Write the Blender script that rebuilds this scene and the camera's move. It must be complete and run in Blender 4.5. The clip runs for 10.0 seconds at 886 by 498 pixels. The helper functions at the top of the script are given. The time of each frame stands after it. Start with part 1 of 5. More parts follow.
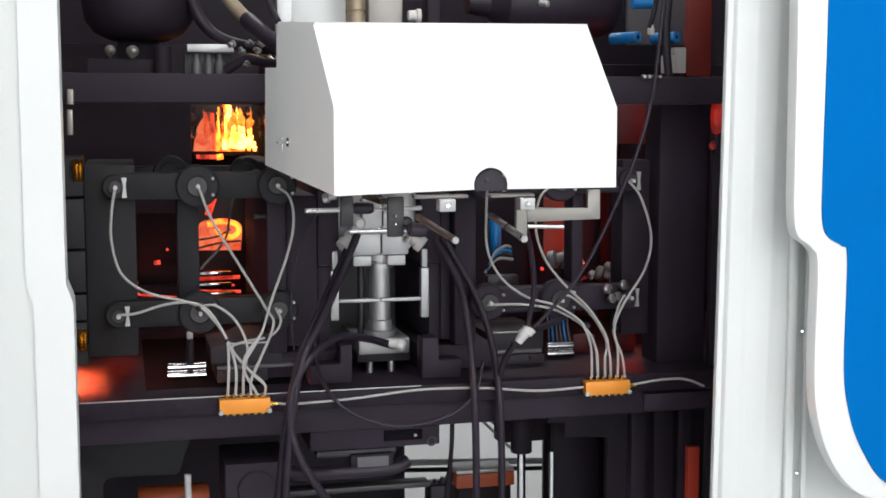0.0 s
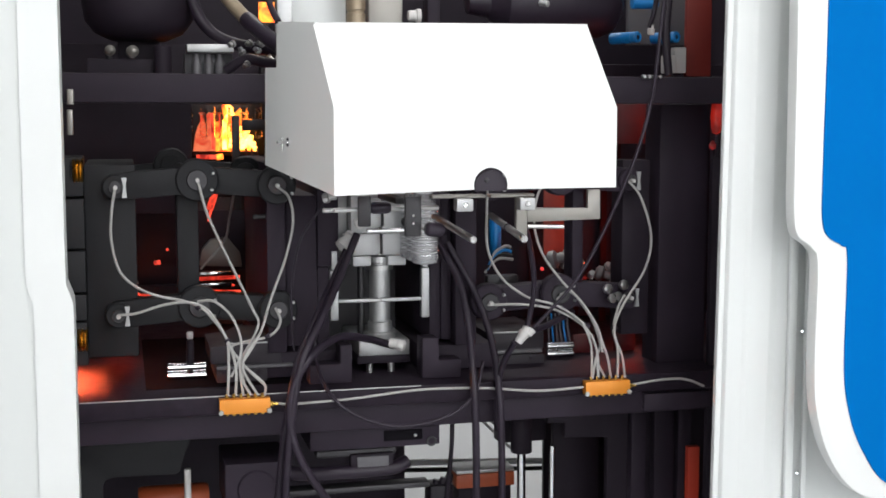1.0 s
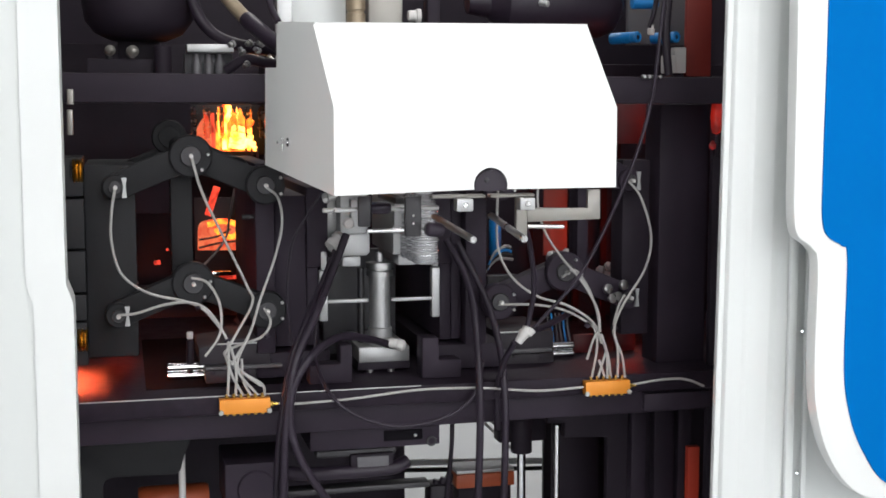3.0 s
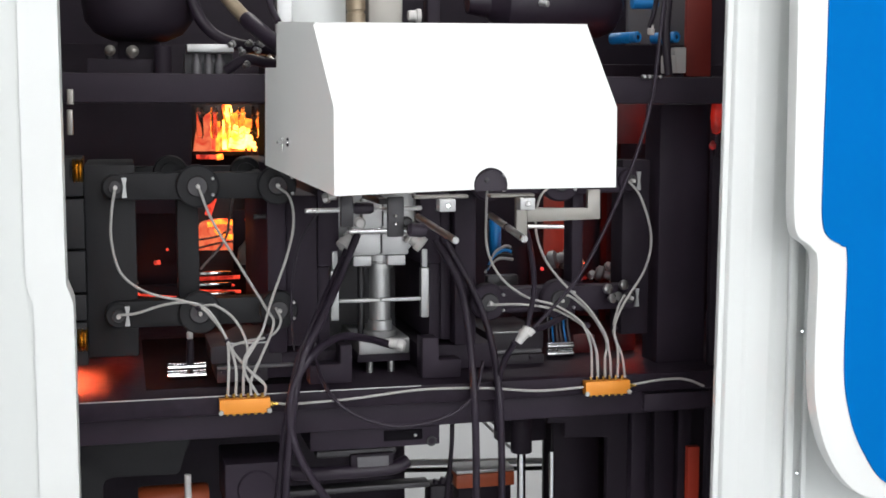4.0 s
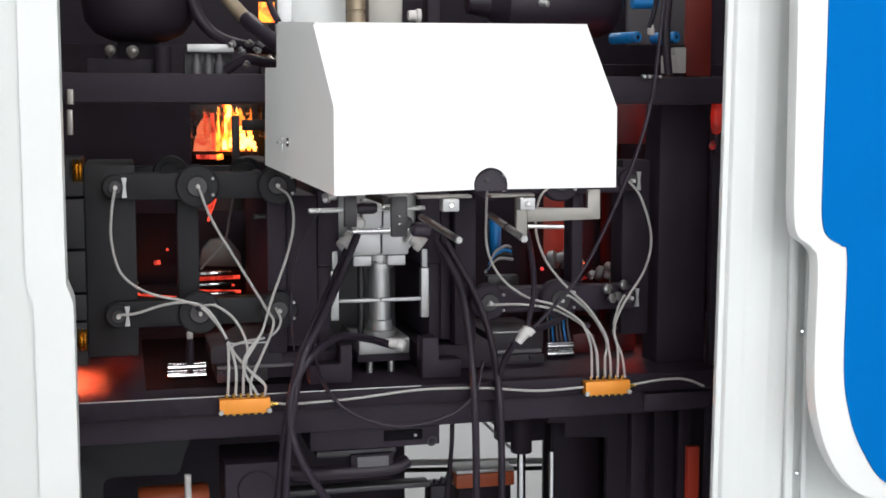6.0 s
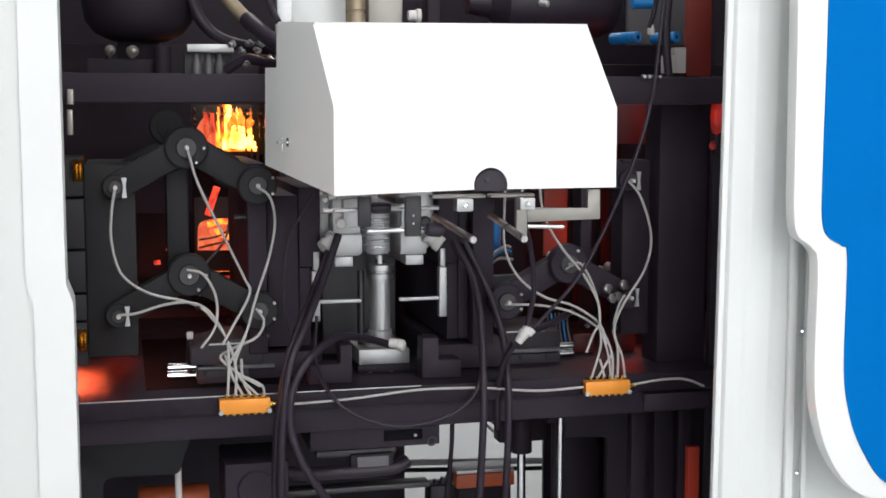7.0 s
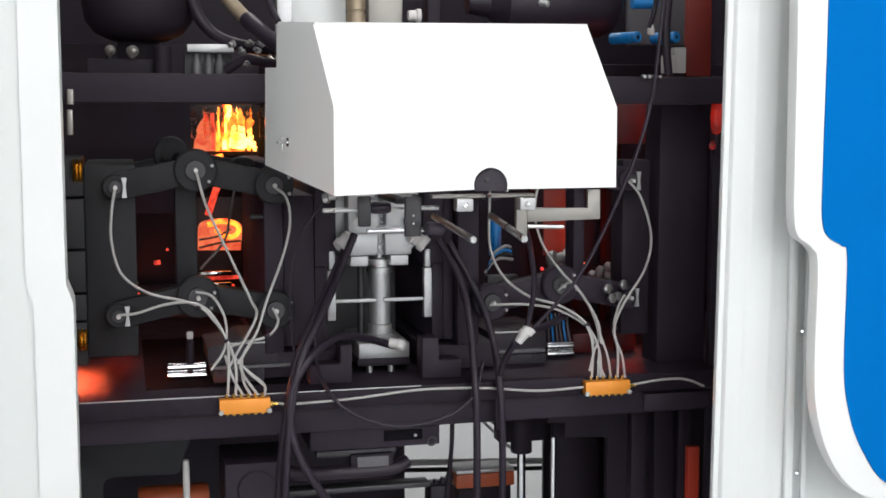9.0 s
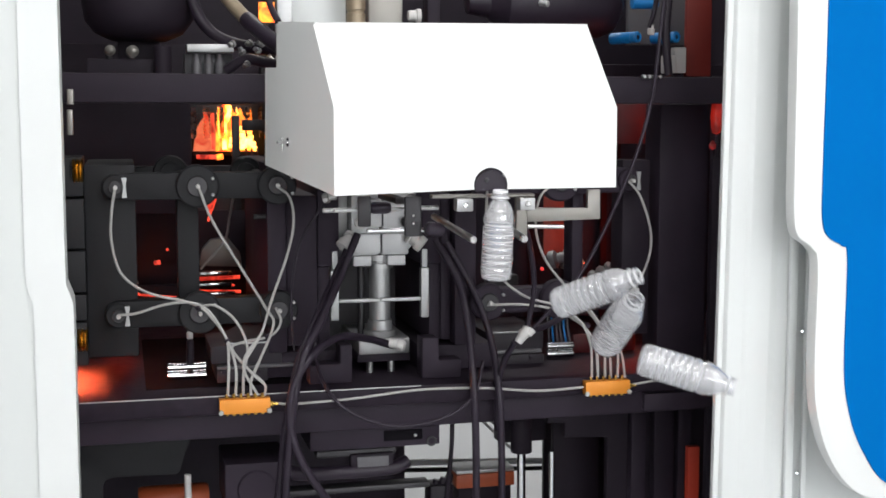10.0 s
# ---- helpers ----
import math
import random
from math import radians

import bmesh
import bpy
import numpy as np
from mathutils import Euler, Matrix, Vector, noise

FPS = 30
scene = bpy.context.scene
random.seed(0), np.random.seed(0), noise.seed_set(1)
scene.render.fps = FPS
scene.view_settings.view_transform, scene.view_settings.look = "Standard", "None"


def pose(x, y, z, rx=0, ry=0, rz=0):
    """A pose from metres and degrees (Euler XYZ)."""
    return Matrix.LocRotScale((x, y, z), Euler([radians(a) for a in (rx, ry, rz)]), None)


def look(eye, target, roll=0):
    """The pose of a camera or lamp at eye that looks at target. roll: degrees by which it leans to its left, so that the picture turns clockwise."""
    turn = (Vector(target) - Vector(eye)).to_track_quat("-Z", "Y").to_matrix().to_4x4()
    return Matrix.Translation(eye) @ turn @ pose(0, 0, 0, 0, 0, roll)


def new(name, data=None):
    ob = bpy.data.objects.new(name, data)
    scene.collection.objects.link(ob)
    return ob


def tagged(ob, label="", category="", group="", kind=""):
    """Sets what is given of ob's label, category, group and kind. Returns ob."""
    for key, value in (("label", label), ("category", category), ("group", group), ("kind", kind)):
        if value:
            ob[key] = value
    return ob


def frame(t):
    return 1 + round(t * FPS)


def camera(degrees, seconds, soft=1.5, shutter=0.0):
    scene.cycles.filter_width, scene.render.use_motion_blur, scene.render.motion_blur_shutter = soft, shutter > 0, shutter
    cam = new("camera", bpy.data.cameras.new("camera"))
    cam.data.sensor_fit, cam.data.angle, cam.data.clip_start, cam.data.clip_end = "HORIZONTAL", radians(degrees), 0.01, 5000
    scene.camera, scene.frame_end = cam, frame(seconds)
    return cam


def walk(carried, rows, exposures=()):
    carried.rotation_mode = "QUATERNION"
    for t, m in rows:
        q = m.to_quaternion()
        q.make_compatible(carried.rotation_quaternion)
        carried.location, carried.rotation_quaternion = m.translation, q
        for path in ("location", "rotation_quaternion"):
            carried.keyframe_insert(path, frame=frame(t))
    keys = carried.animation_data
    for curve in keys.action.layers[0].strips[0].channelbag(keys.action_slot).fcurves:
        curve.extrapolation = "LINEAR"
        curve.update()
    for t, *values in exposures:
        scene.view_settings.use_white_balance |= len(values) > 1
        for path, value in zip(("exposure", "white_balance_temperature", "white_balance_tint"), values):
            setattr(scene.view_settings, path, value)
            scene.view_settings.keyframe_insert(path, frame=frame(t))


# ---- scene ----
cam = camera(38.0, 10.0, soft=1.7, shutter=0.06)
EYE = (-0.662, -2.653, 1.6)
VIEW = pose(*EYE, 83.95, 0, -14)
walk(cam, [(0, VIEW), (10, VIEW)], exposures=[(0, 0.0), (10, 0.0)])

# ---- light ----
world = bpy.data.worlds.new("hall_world")
scene.world = world
world.use_nodes = True
world.node_tree.nodes["Background"].inputs[0].default_value = (0.75, 0.85, 1.0, 1)
world.node_tree.nodes["Background"].inputs[1].default_value = 0.05


def area_lamp(name, eye, target, sx, sy, watts, colour):
    data = bpy.data.lights.new(name, "AREA")
    data.shape, data.size, data.size_y, data.energy, data.color = "RECTANGLE", sx, sy, watts, colour
    ob = new(name, data)
    ob.matrix_world = look(eye, target)
    return tagged(ob, "long white hall light under the ceiling", "lamp", "hall lights")


COOL = (1.0, 0.985, 0.965)
for lx, ly, w in ((-3.2, -3.2, 60), (0.4, -3.2, 80), (3.6, -3.2, 60), (-4.0, -6.6, 45), (-0.6, -6.6, 90), (2.8, -6.6, 110), (0.8, 3.4, 85), (-2.6, 3.4, 60)):
    area_lamp("hall_lamp", (lx, ly, 5.3), (lx, ly, 0), 2.4, 0.5, w, COOL)


# ---- materials ----
def material(name, colour, rough=0.5, metal=0.0, vary=0.15, scale=12.0, bump=0.02, fine=180.0, coat=0.0, spec=0.5):
    """Principled surface with two scales of variation in colour and gloss, and a fine relief."""
    m = bpy.data.materials.new(name)
    m.use_nodes = True
    nt = m.node_tree
    b = nt.nodes["Principled BSDF"]
    b.inputs["Roughness"].default_value = rough
    b.inputs["Metallic"].default_value = metal
    b.inputs["Coat Weight"].default_value = coat
    b.inputs["Specular IOR Level"].default_value = spec
    co = nt.nodes.new("ShaderNodeTexCoord")
    n1 = nt.nodes.new("ShaderNodeTexNoise")
    n1.inputs["Scale"].default_value, n1.inputs["Detail"].default_value = scale, 6
    n2 = nt.nodes.new("ShaderNodeTexNoise")
    n2.inputs["Scale"].default_value, n2.inputs["Detail"].default_value = fine, 3
    for n in (n1, n2):
        nt.links.new(co.outputs["Object"], n.inputs["Vector"])
    mix = nt.nodes.new("ShaderNodeMix")
    mix.data_type = "RGBA"
    lo = [c * (1 - vary) for c in colour]
    hi = [min(1, c * (1 + vary)) for c in colour]
    mix.inputs[6].default_value, mix.inputs[7].default_value = (*lo, 1), (*hi, 1)
    nt.links.new(n1.outputs["Fac"], mix.inputs[0])
    nt.links.new(mix.outputs[2], b.inputs["Base Color"])
    ramp = nt.nodes.new("ShaderNodeMapRange")
    ramp.inputs[3].default_value, ramp.inputs[4].default_value = max(0.02, rough - 0.12), min(1, rough + 0.12)
    nt.links.new(n1.outputs["Fac"], ramp.inputs[0])
    nt.links.new(ramp.outputs[0], b.inputs["Roughness"])
    if bump:
        bp = nt.nodes.new("ShaderNodeBump")
        bp.inputs["Strength"].default_value, bp.inputs["Distance"].default_value = bump * 5, 0.001
        nt.links.new(n2.outputs["Fac"], bp.inputs["Height"])
        nt.links.new(bp.outputs[0], b.inputs["Normal"])
    return m


def glow(name, cool, hot, strength, scale=22.0):
    """A surface that gives off light, unevenly hot."""
    m = bpy.data.materials.new(name)
    m.use_nodes = True
    nt = m.node_tree
    b = nt.nodes["Principled BSDF"]
    b.inputs["Base Color"].default_value = (0.02, 0.01, 0.01, 1)
    co = nt.nodes.new("ShaderNodeTexCoord")
    n = nt.nodes.new("ShaderNodeTexNoise")
    n.inputs["Scale"].default_value, n.inputs["Detail"].default_value, n.inputs["Distortion"].default_value = scale, 3, 0.8
    nt.links.new(co.outputs["Object"], n.inputs["Vector"])
    ramp = nt.nodes.new("ShaderNodeValToRGB")
    ramp.color_ramp.elements[0].position, ramp.color_ramp.elements[0].color = 0.36, (*cool, 1)
    ramp.color_ramp.elements[1].position, ramp.color_ramp.elements[1].color = 0.62, (*hot, 1)
    nt.links.new(n.outputs["Fac"], ramp.inputs[0])
    nt.links.new(ramp.outputs[0], b.inputs["Emission Color"])
    b.inputs["Emission Strength"].default_value = strength
    return m


def clear(name, colour, rough, ior, trans=1.0):
    m = material(name, colour, rough, 0, 0.02, 40, 0.01, 300)
    b = m.node_tree.nodes["Principled BSDF"]
    b.inputs["Transmission Weight"].default_value = trans
    b.inputs["IOR"].default_value = ior
    return m


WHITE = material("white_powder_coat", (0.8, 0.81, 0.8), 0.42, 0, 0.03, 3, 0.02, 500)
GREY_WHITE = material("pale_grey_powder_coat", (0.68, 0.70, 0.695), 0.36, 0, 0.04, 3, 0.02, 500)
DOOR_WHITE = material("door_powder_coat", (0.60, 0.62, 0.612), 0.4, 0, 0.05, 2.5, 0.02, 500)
# Lighter copy of DOOR_WHITE: brighter light on the angled lip, put into its colour
EDGE_LIT = material("door_coat_lit_edge", (0.67, 0.685, 0.68), 0.36, 0, 0.08, 2.5, 0.02, 500)
BLUE = material("blue_powder_coat", (0.0, 0.135, 0.44), 0.6, 0, 0.05, 3, 0.02, 500, spec=0.02)
GREY = material("mid_grey_paint", (0.11, 0.105, 0.115), 0.45, 0, 0.15, 9, 0.03, 220)
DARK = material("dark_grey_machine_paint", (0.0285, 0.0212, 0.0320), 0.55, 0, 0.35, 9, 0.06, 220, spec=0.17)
# Copy of DARK for left parts, without the haze tint put into DARK
LEFT_DARK = material("left_machine_paint_no_haze", (0.0165, 0.0165, 0.0188), 0.55, 0, 0.35, 9, 0.06, 220, spec=0.2)
BED_STEEL = material("oiled_bed_steel", (0.0225, 0.0165, 0.0250), 0.5, 0.05, 0.45, 26, 0.2, 60, spec=0.12)
DARKER = material("black_machine_paint", (0.0230, 0.0175, 0.0255), 0.58, 0, 0.35, 9, 0.06, 220, spec=0.16)
IRON = material("blackened_steel", (0.045, 0.043, 0.047), 0.42, 0.5, 0.3, 14, 0.05, 260)
STEEL = material("machined_steel", (0.5, 0.5, 0.5), 0.3, 1.0, 0.15, 20, 0.03, 300)
WORN_STEEL = material("worn_grey_steel", (0.3, 0.29, 0.3), 0.4, 0.7, 0.35, 40, 0.08, 200)
CHROME = material("polished_steel", (0.75, 0.75, 0.76), 0.12, 1.0, 0.06, 20, 0.0)
ALU = material("satin_aluminium", (0.46, 0.46, 0.465), 0.42, 0.7, 0.1, 18, 0.04, 400)
PLATE = material("nickel_plate", (0.27, 0.255, 0.235), 0.42, 0.7, 0.1, 16, 0.03, 400)
ORANGE = material("orange_anodised_aluminium", (0.75, 0.27, 0.03), 0.4, 0.2, 0.1, 30, 0.03, 400)
BRASS = material("brass", (0.6, 0.36, 0.09), 0.28, 1.0, 0.15, 30, 0.02)
WORN = material("worn_grey_machine_paint", (0.036, 0.031, 0.038), 0.5, 0, 0.4, 14, 0.06, 220, spec=0.22)
HOSE = material("milky_plastic_hose", (0.38, 0.37, 0.36), 0.35, 0, 0.08, 30, 0.0)
MATT = material("matt_black", (0.008, 0.007, 0.009), 0.9, 0, 0.3, 20, 0.05, 200, spec=0.02)
# Faint red oven glow put into a base colour, for the rear bars
DIM_OVEN_TINT = material("faint_oven_glow_tint", (0.03, 0.004, 0.005), 0.6, 0, 0.5, 30, 0.03, spec=0.1)
RUBBER = material("black_rubber", (0.0225, 0.0160, 0.0260), 0.4, 0, 0.25, 30, 0.04, 300, spec=0.3)
SLEEVE = material("tan_braided_sleeve", (0.34, 0.27, 0.19), 0.45, 0.5, 0.2, 60, 0.06, 500)
BLUE_PLASTIC = material("blue_plastic", (0.01, 0.22, 0.6), 0.35, 0, 0.08, 20, 0.01)
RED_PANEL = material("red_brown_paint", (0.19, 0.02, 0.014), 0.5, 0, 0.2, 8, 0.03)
# Red oven glow put into the base colour of bars and plates
OVEN_TINT = material("red_oven_glow_tint", (0.085, 0.006, 0.009), 0.5, 0, 0.6, 22, 0.03)
PLATE_OVEN_TINT = material("plate_oven_glow_tint", (0.30, 0.05, 0.035), 0.5, 0, 0.2, 8, 0.03)
ORANGE_PAINT = material("orange_paint", (0.42, 0.085, 0.03), 0.45, 0, 0.15, 8, 0.03)
RED_LACQUER = material("orange_red_lacquer", (0.55, 0.055, 0.03), 0.45, 0, 0.15, 8, 0.03)
PALE = material("pale_plastic", (0.6, 0.58, 0.57), 0.4, 0, 0.05, 20, 0.01)
CONCRETE = material("sealed_concrete_floor", (0.5, 0.51, 0.52), 0.35, 0, 0.12, 1.2, 0.03, 60)
HALL = material("hall_wall_sheet", (0.75, 0.75, 0.75), 0.6, 0, 0.06, 0.6, 0.02, 40)


def thin_plastic(name, haze):
    """A thin clear shell: straight through, a little milky, glossy towards its rims."""
    m = material(name, (0.93, 0.93, 0.95), 0.25, 0, 0.05, 60, 0.07, 90)
    nt = m.node_tree
    body = nt.nodes["Principled BSDF"]
    out = nt.nodes["Material Output"]
    clear_part = nt.nodes.new("ShaderNodeBsdfTransparent")
    clear_part.inputs[0].default_value = (0.97, 0.97, 0.98, 1)
    gloss = nt.nodes.new("ShaderNodeBsdfGlossy")
    gloss.inputs["Roughness"].default_value = 0.13
    relief = next(n for n in nt.nodes if n.bl_idname == "ShaderNodeBump")
    nt.links.new(relief.outputs[0], gloss.inputs["Normal"])
    m1, m2 = nt.nodes.new("ShaderNodeMixShader"), nt.nodes.new("ShaderNodeMixShader")
    m1.inputs[0].default_value = haze
    through_light = nt.nodes.new("ShaderNodeBsdfTranslucent")
    through_light.inputs[0].default_value = (0.9, 0.9, 0.92, 1)
    m0 = nt.nodes.new("ShaderNodeMixShader")
    m0.inputs[0].default_value = 0.3
    nt.links.new(body.outputs[0], m0.inputs[1])
    nt.links.new(through_light.outputs[0], m0.inputs[2])
    lw = nt.nodes.new("ShaderNodeLayerWeight")
    lw.inputs[0].default_value = 0.5
    rim = nt.nodes.new("ShaderNodeMath")
    rim.operation = "POWER"
    rim.inputs[1].default_value = 3.0
    sheen = nt.nodes.new("ShaderNodeMapRange")
    sheen.inputs[3].default_value, sheen.inputs[4].default_value = 0.12, 0.8
    nt.links.new(lw.outputs["Facing"], rim.inputs[0])
    nt.links.new(rim.outputs[0], sheen.inputs[0])
    nt.links.new(clear_part.outputs[0], m1.inputs[1])
    nt.links.new(m0.outputs[0], m1.inputs[2])
    nt.links.new(sheen.outputs[0], m2.inputs[0])
    nt.links.new(m1.outputs[0], m2.inputs[1])
    nt.links.new(gloss.outputs[0], m2.inputs[2])
    nt.links.new(m2.outputs[0], out.inputs[0])
    return m


PET = thin_plastic("clear_plastic_bottle", 0.23)
# Milky copy of PET, painting bright highlights on ribs and rims
PET_RIB = thin_plastic("bright_rib_plastic", 0.8)
AMBER = clear("warm_plastic_preform", (1.0, 0.8, 0.75), 0.25, 1.12)
HOT = glow("white_hot_lamp", (1.0, 0.22, 0.01), (1.0, 0.6, 0.12), 6)
HEAT = glow("hot_lamp", (0.9, 0.05, 0.01), (1.0, 0.34, 0.03), 2.6)
EMBER = glow("cooler_glow", (0.25, 0.008, 0.005), (1.0, 0.08, 0.04), 1.4)
ADDED_RED = glow("added_red_glow", (1.0, 0.06, 0.02), (1.0, 0.1, 0.03), 45)
FLOOR_RED = glow("bright_red_hot_lamp", (1.0, 0.14, 0.035), (1.0, 0.17, 0.045), 3300)
HIDDEN_RED = glow("hidden_red_fill", (1.0, 0.05, 0.02), (1.0, 0.08, 0.03), 14)
# Glow for surfaces that only reflect the oven lamps
SALMON = glow("red_reflected_glow", (0.8, 0.05, 0.02), (1.0, 0.22, 0.09), 0.9, 30)
DULL_RED = glow("dull_red_glow", (0.12, 0.006, 0.005), (0.6, 0.02, 0.02), 0.5, 30)
GLINT_DOT = glow("red_glint_dot", (0.9, 0.03, 0.03), (1.0, 0.06, 0.06), 1.0)
# Glow that paints red reflections and glints
RED_GLINT = glow("red_glint_glow", (0.3, 0.01, 0.006), (0.8, 0.03, 0.015), 0.45)


# ---- building helpers ----
def box(bm, x0, x1, y0, y1, z0, z1, bevel=0.003):
    r = bmesh.ops.create_cube(bm, size=1.0)
    for v in r["verts"]:
        v.co = Vector(((x0 + x1) / 2 + v.co.x * (x1 - x0), (y0 + y1) / 2 + v.co.y * (y1 - y0), (z0 + z1) / 2 + v.co.z * (z1 - z0)))
    if bevel:
        es = list({e for v in r["verts"] for e in v.link_edges})
        bmesh.ops.bevel(bm, geom=es, offset=min(bevel, 0.3 * min(abs(x1 - x0), abs(y1 - y0), abs(z1 - z0))), segments=2, affect="EDGES", profile=0.5)
    return bm


def turned(bm, base, axis, profile, seg=24):
    """A turned body: profile of (radius, distance along axis) from base."""
    axis = Vector(axis).normalized()
    side = axis.orthogonal().normalized()
    other = axis.cross(side)
    base = Vector(base)
    rings = []
    for r, h in profile:
        c = base + axis * h
        if r < 1e-6:
            rings.append([bm.verts.new(c)])
        else:
            rings.append([bm.verts.new(c + (side * math.cos(a) + other * math.sin(a)) * r) for a in (2 * math.pi * i / seg for i in range(seg))])
    for a, b in zip(rings, rings[1:]):
        for i in range(seg):
            j = (i + 1) % seg
            q = [a[i % len(a)], a[j % len(a)], b[j % len(b)], b[i % len(b)]]
            q = list(dict.fromkeys(q))
            if len(q) > 2:
                f = bm.faces.new(q)
                f.smooth = True
    return bm


def rod(bm, a, b, r, bevel=0.0015, seg=20):
    a, b = Vector(a), Vector(b)
    n = (b - a).length
    e = min(bevel, r * 0.4)
    return turned(bm, a, b - a, [(0, 0), (r - e, 0), (r, e), (r, n - e), (r - e, n), (0, n)], seg)


def smooth_line(pts, steps=8):
    pts = [Vector(p) for p in pts]
    ext = [pts[0] * 2 - pts[1]] + pts + [pts[-1] * 2 - pts[-2]]
    out = []
    for i in range(1, len(ext) - 2):
        p0, p1, p2, p3 = ext[i - 1:i + 3]
        for s in range(steps):
            t = s / steps
            out.append(0.5 * (2 * p1 + (p2 - p0) * t + (2 * p0 - 5 * p1 + 4 * p2 - p3) * t * t + (3 * p1 - p0 - 3 * p2 + p3) * t ** 3))
    return out + [pts[-1]]


def tube(bm, pts, r, seg=10, steps=8):
    line = smooth_line(pts, steps)
    side = (line[1] - line[0]).orthogonal().normalized()
    rings = []
    for i, p in enumerate(line):
        d = (line[min(i + 1, len(line) - 1)] - line[max(i - 1, 0)]).normalized()
        side = (side - d * side.dot(d)).normalized()
        up = d.cross(side)
        rings.append([bm.verts.new(p + (side * math.cos(a) + up * math.sin(a)) * r) for a in (2 * math.pi * k / seg for k in range(seg))])
    for a, b in zip(rings, rings[1:]):
        for k in range(seg):
            bm.faces.new((a[k], a[(k + 1) % seg], b[(k + 1) % seg], b[k])).smooth = True
    bm.faces.new(rings[0][::-1])
    bm.faces.new(rings[-1])
    return bm


def slab(bm, outline, axis, a, b, bevel=0.0):
    """A plate with this outline; axis 'y': outline of (x, z) from y=a to y=b; axis 'x': (y, z); axis 'z': (x, y)."""
    def at(p, q):
        return {"y": (p[0], q, p[1]), "x": (q, p[0], p[1]), "z": (p[0], p[1], q)}[axis]
    lo = [bm.verts.new(at(p, a)) for p in outline]
    hi = [bm.verts.new(at(p, b)) for p in outline]
    fs = [bm.faces.new(lo), bm.faces.new(hi[::-1])]
    n = len(outline)
    for i in range(n):
        fs.append(bm.faces.new((lo[i], hi[i], hi[(i + 1) % n], lo[(i + 1) % n])))
    bmesh.ops.recalc_face_normals(bm, faces=fs)
    if bevel:
        es = list({e for f in fs for e in f.edges})
        bmesh.ops.bevel(bm, geom=es, offset=bevel, segments=2, affect="EDGES", profile=0.5)
    return bm


def arc(cx, cz, r, a0, a1, n=10):
    return [(cx + r * math.cos(radians(a0 + (a1 - a0) * i / n)), cz + r * math.sin(radians(a0 + (a1 - a0) * i / n))) for i in range(n + 1)]


def thing(name, at=(0, 0, 0), label="", category="", group="", kind=""):
    ob = new(name)
    ob.empty_display_size = 0.05
    ob.location = at
    return tagged(ob, label, category, group, kind)


def base_of(ob):
    return Vector((0, 0, 0)) if ob is None else Vector(ob.location) + base_of(ob.parent)


def part(name, bm, mat, parent=None, label="", origin=None):
    """Links a bmesh, built in world metres, as one mesh object; its origin lies at `origin` (default: its parent's)."""
    o = Vector(origin) if origin is not None else base_of(parent)
    bmesh.ops.translate(bm, verts=bm.verts[:], vec=-o)
    me = bpy.data.meshes.new(name)
    bm.normal_update()
    bm.to_mesh(me)
    bm.free()
    me.set_sharp_from_angle(angle=radians(38))
    me.materials.append(mat)
    ob = new(name, me)
    ob.parent = parent
    ob.location = o - base_of(parent)
    return tagged(ob, label)


def single(name, bm, mat, label, category, group="", kind="", origin=None):
    return tagged(part(name, bm, mat, None, label, origin), label, category, group, kind)


def B():
    return bmesh.new()


CX = -0.048          # middle of the clamp
BED = 0.95           # top of the machine bed

# ---- hall ----
single("floor", box(B(), -9, 9, -9, 7, -0.1, 0, 0), CONCRETE, "pale grey sealed concrete hall floor", "floor", kind="structure")
single("ceiling", box(B(), -9, 9, -9, 7, 6, 6.1, 0), HALL, "plain pale hall ceiling", "ceiling", kind="structure")
single("wall_north", box(B(), -9.2, 9.2, 7, 7.2, 0, 6, 0), HALL, "plain pale hall wall", "wall", kind="structure")
single("wall_south", box(B(), -9.2, 9.2, -9.2, -9, 0, 6, 0), HALL, "plain pale hall wall", "wall", kind="structure")
# unseen windows with glowing panes, added for front light and bottle glints
DAYLIGHT = glow("added_daylight", (0.9, 0.96, 1.0), (1.0, 1.0, 1.0), 6.0, 0.5)
for k, wx in enumerate((-4.2, 0.2, 2.6, 5.0, 7.4)):
    win = thing("window_%d" % (k + 1), (wx, -9, 1.4), "tall unseen hall window added for front light and glints", "window", kind="structure")
    part("pane", box(B(), wx - 0.9, wx + 0.9, -8.98, -8.97, 1.45, 4.35, 0), DAYLIGHT, win)
    for x0, x1, z0, z1 in ((wx - 1, wx - 0.9, 1.4, 4.4), (wx + 0.9, wx + 1, 1.4, 4.4), (wx - 0.9, wx + 0.9, 1.35, 1.45), (wx - 0.9, wx + 0.9, 4.35, 4.45), (wx - 0.03, wx + 0.03, 1.45, 4.35)):
        part("window_frame", box(B(), x0, x1, -8.998, -8.93, z0, z1, 0.005), HALL, win)
single("wall_west", box(B(), -9.2, -9, -9, 7, 0, 6, 0), HALL, "plain pale hall wall", "wall", kind="structure")
single("wall_east", box(B(), 9, 9.2, -9, 7, 0, 6, 0), HALL, "plain pale hall wall", "wall", kind="structure")

# ---- machine frame ----
frame_thing = thing("machine_frame", (CX, 0.3, 0), "dark grey welded steel frame of a blow moulding machine", "machine frame", kind="structure")
part("bed_plate", box(B(), -1.3, 1.3, 0.30, 1.5, 0.905, BED, 0.004), BED_STEEL, frame_thing)
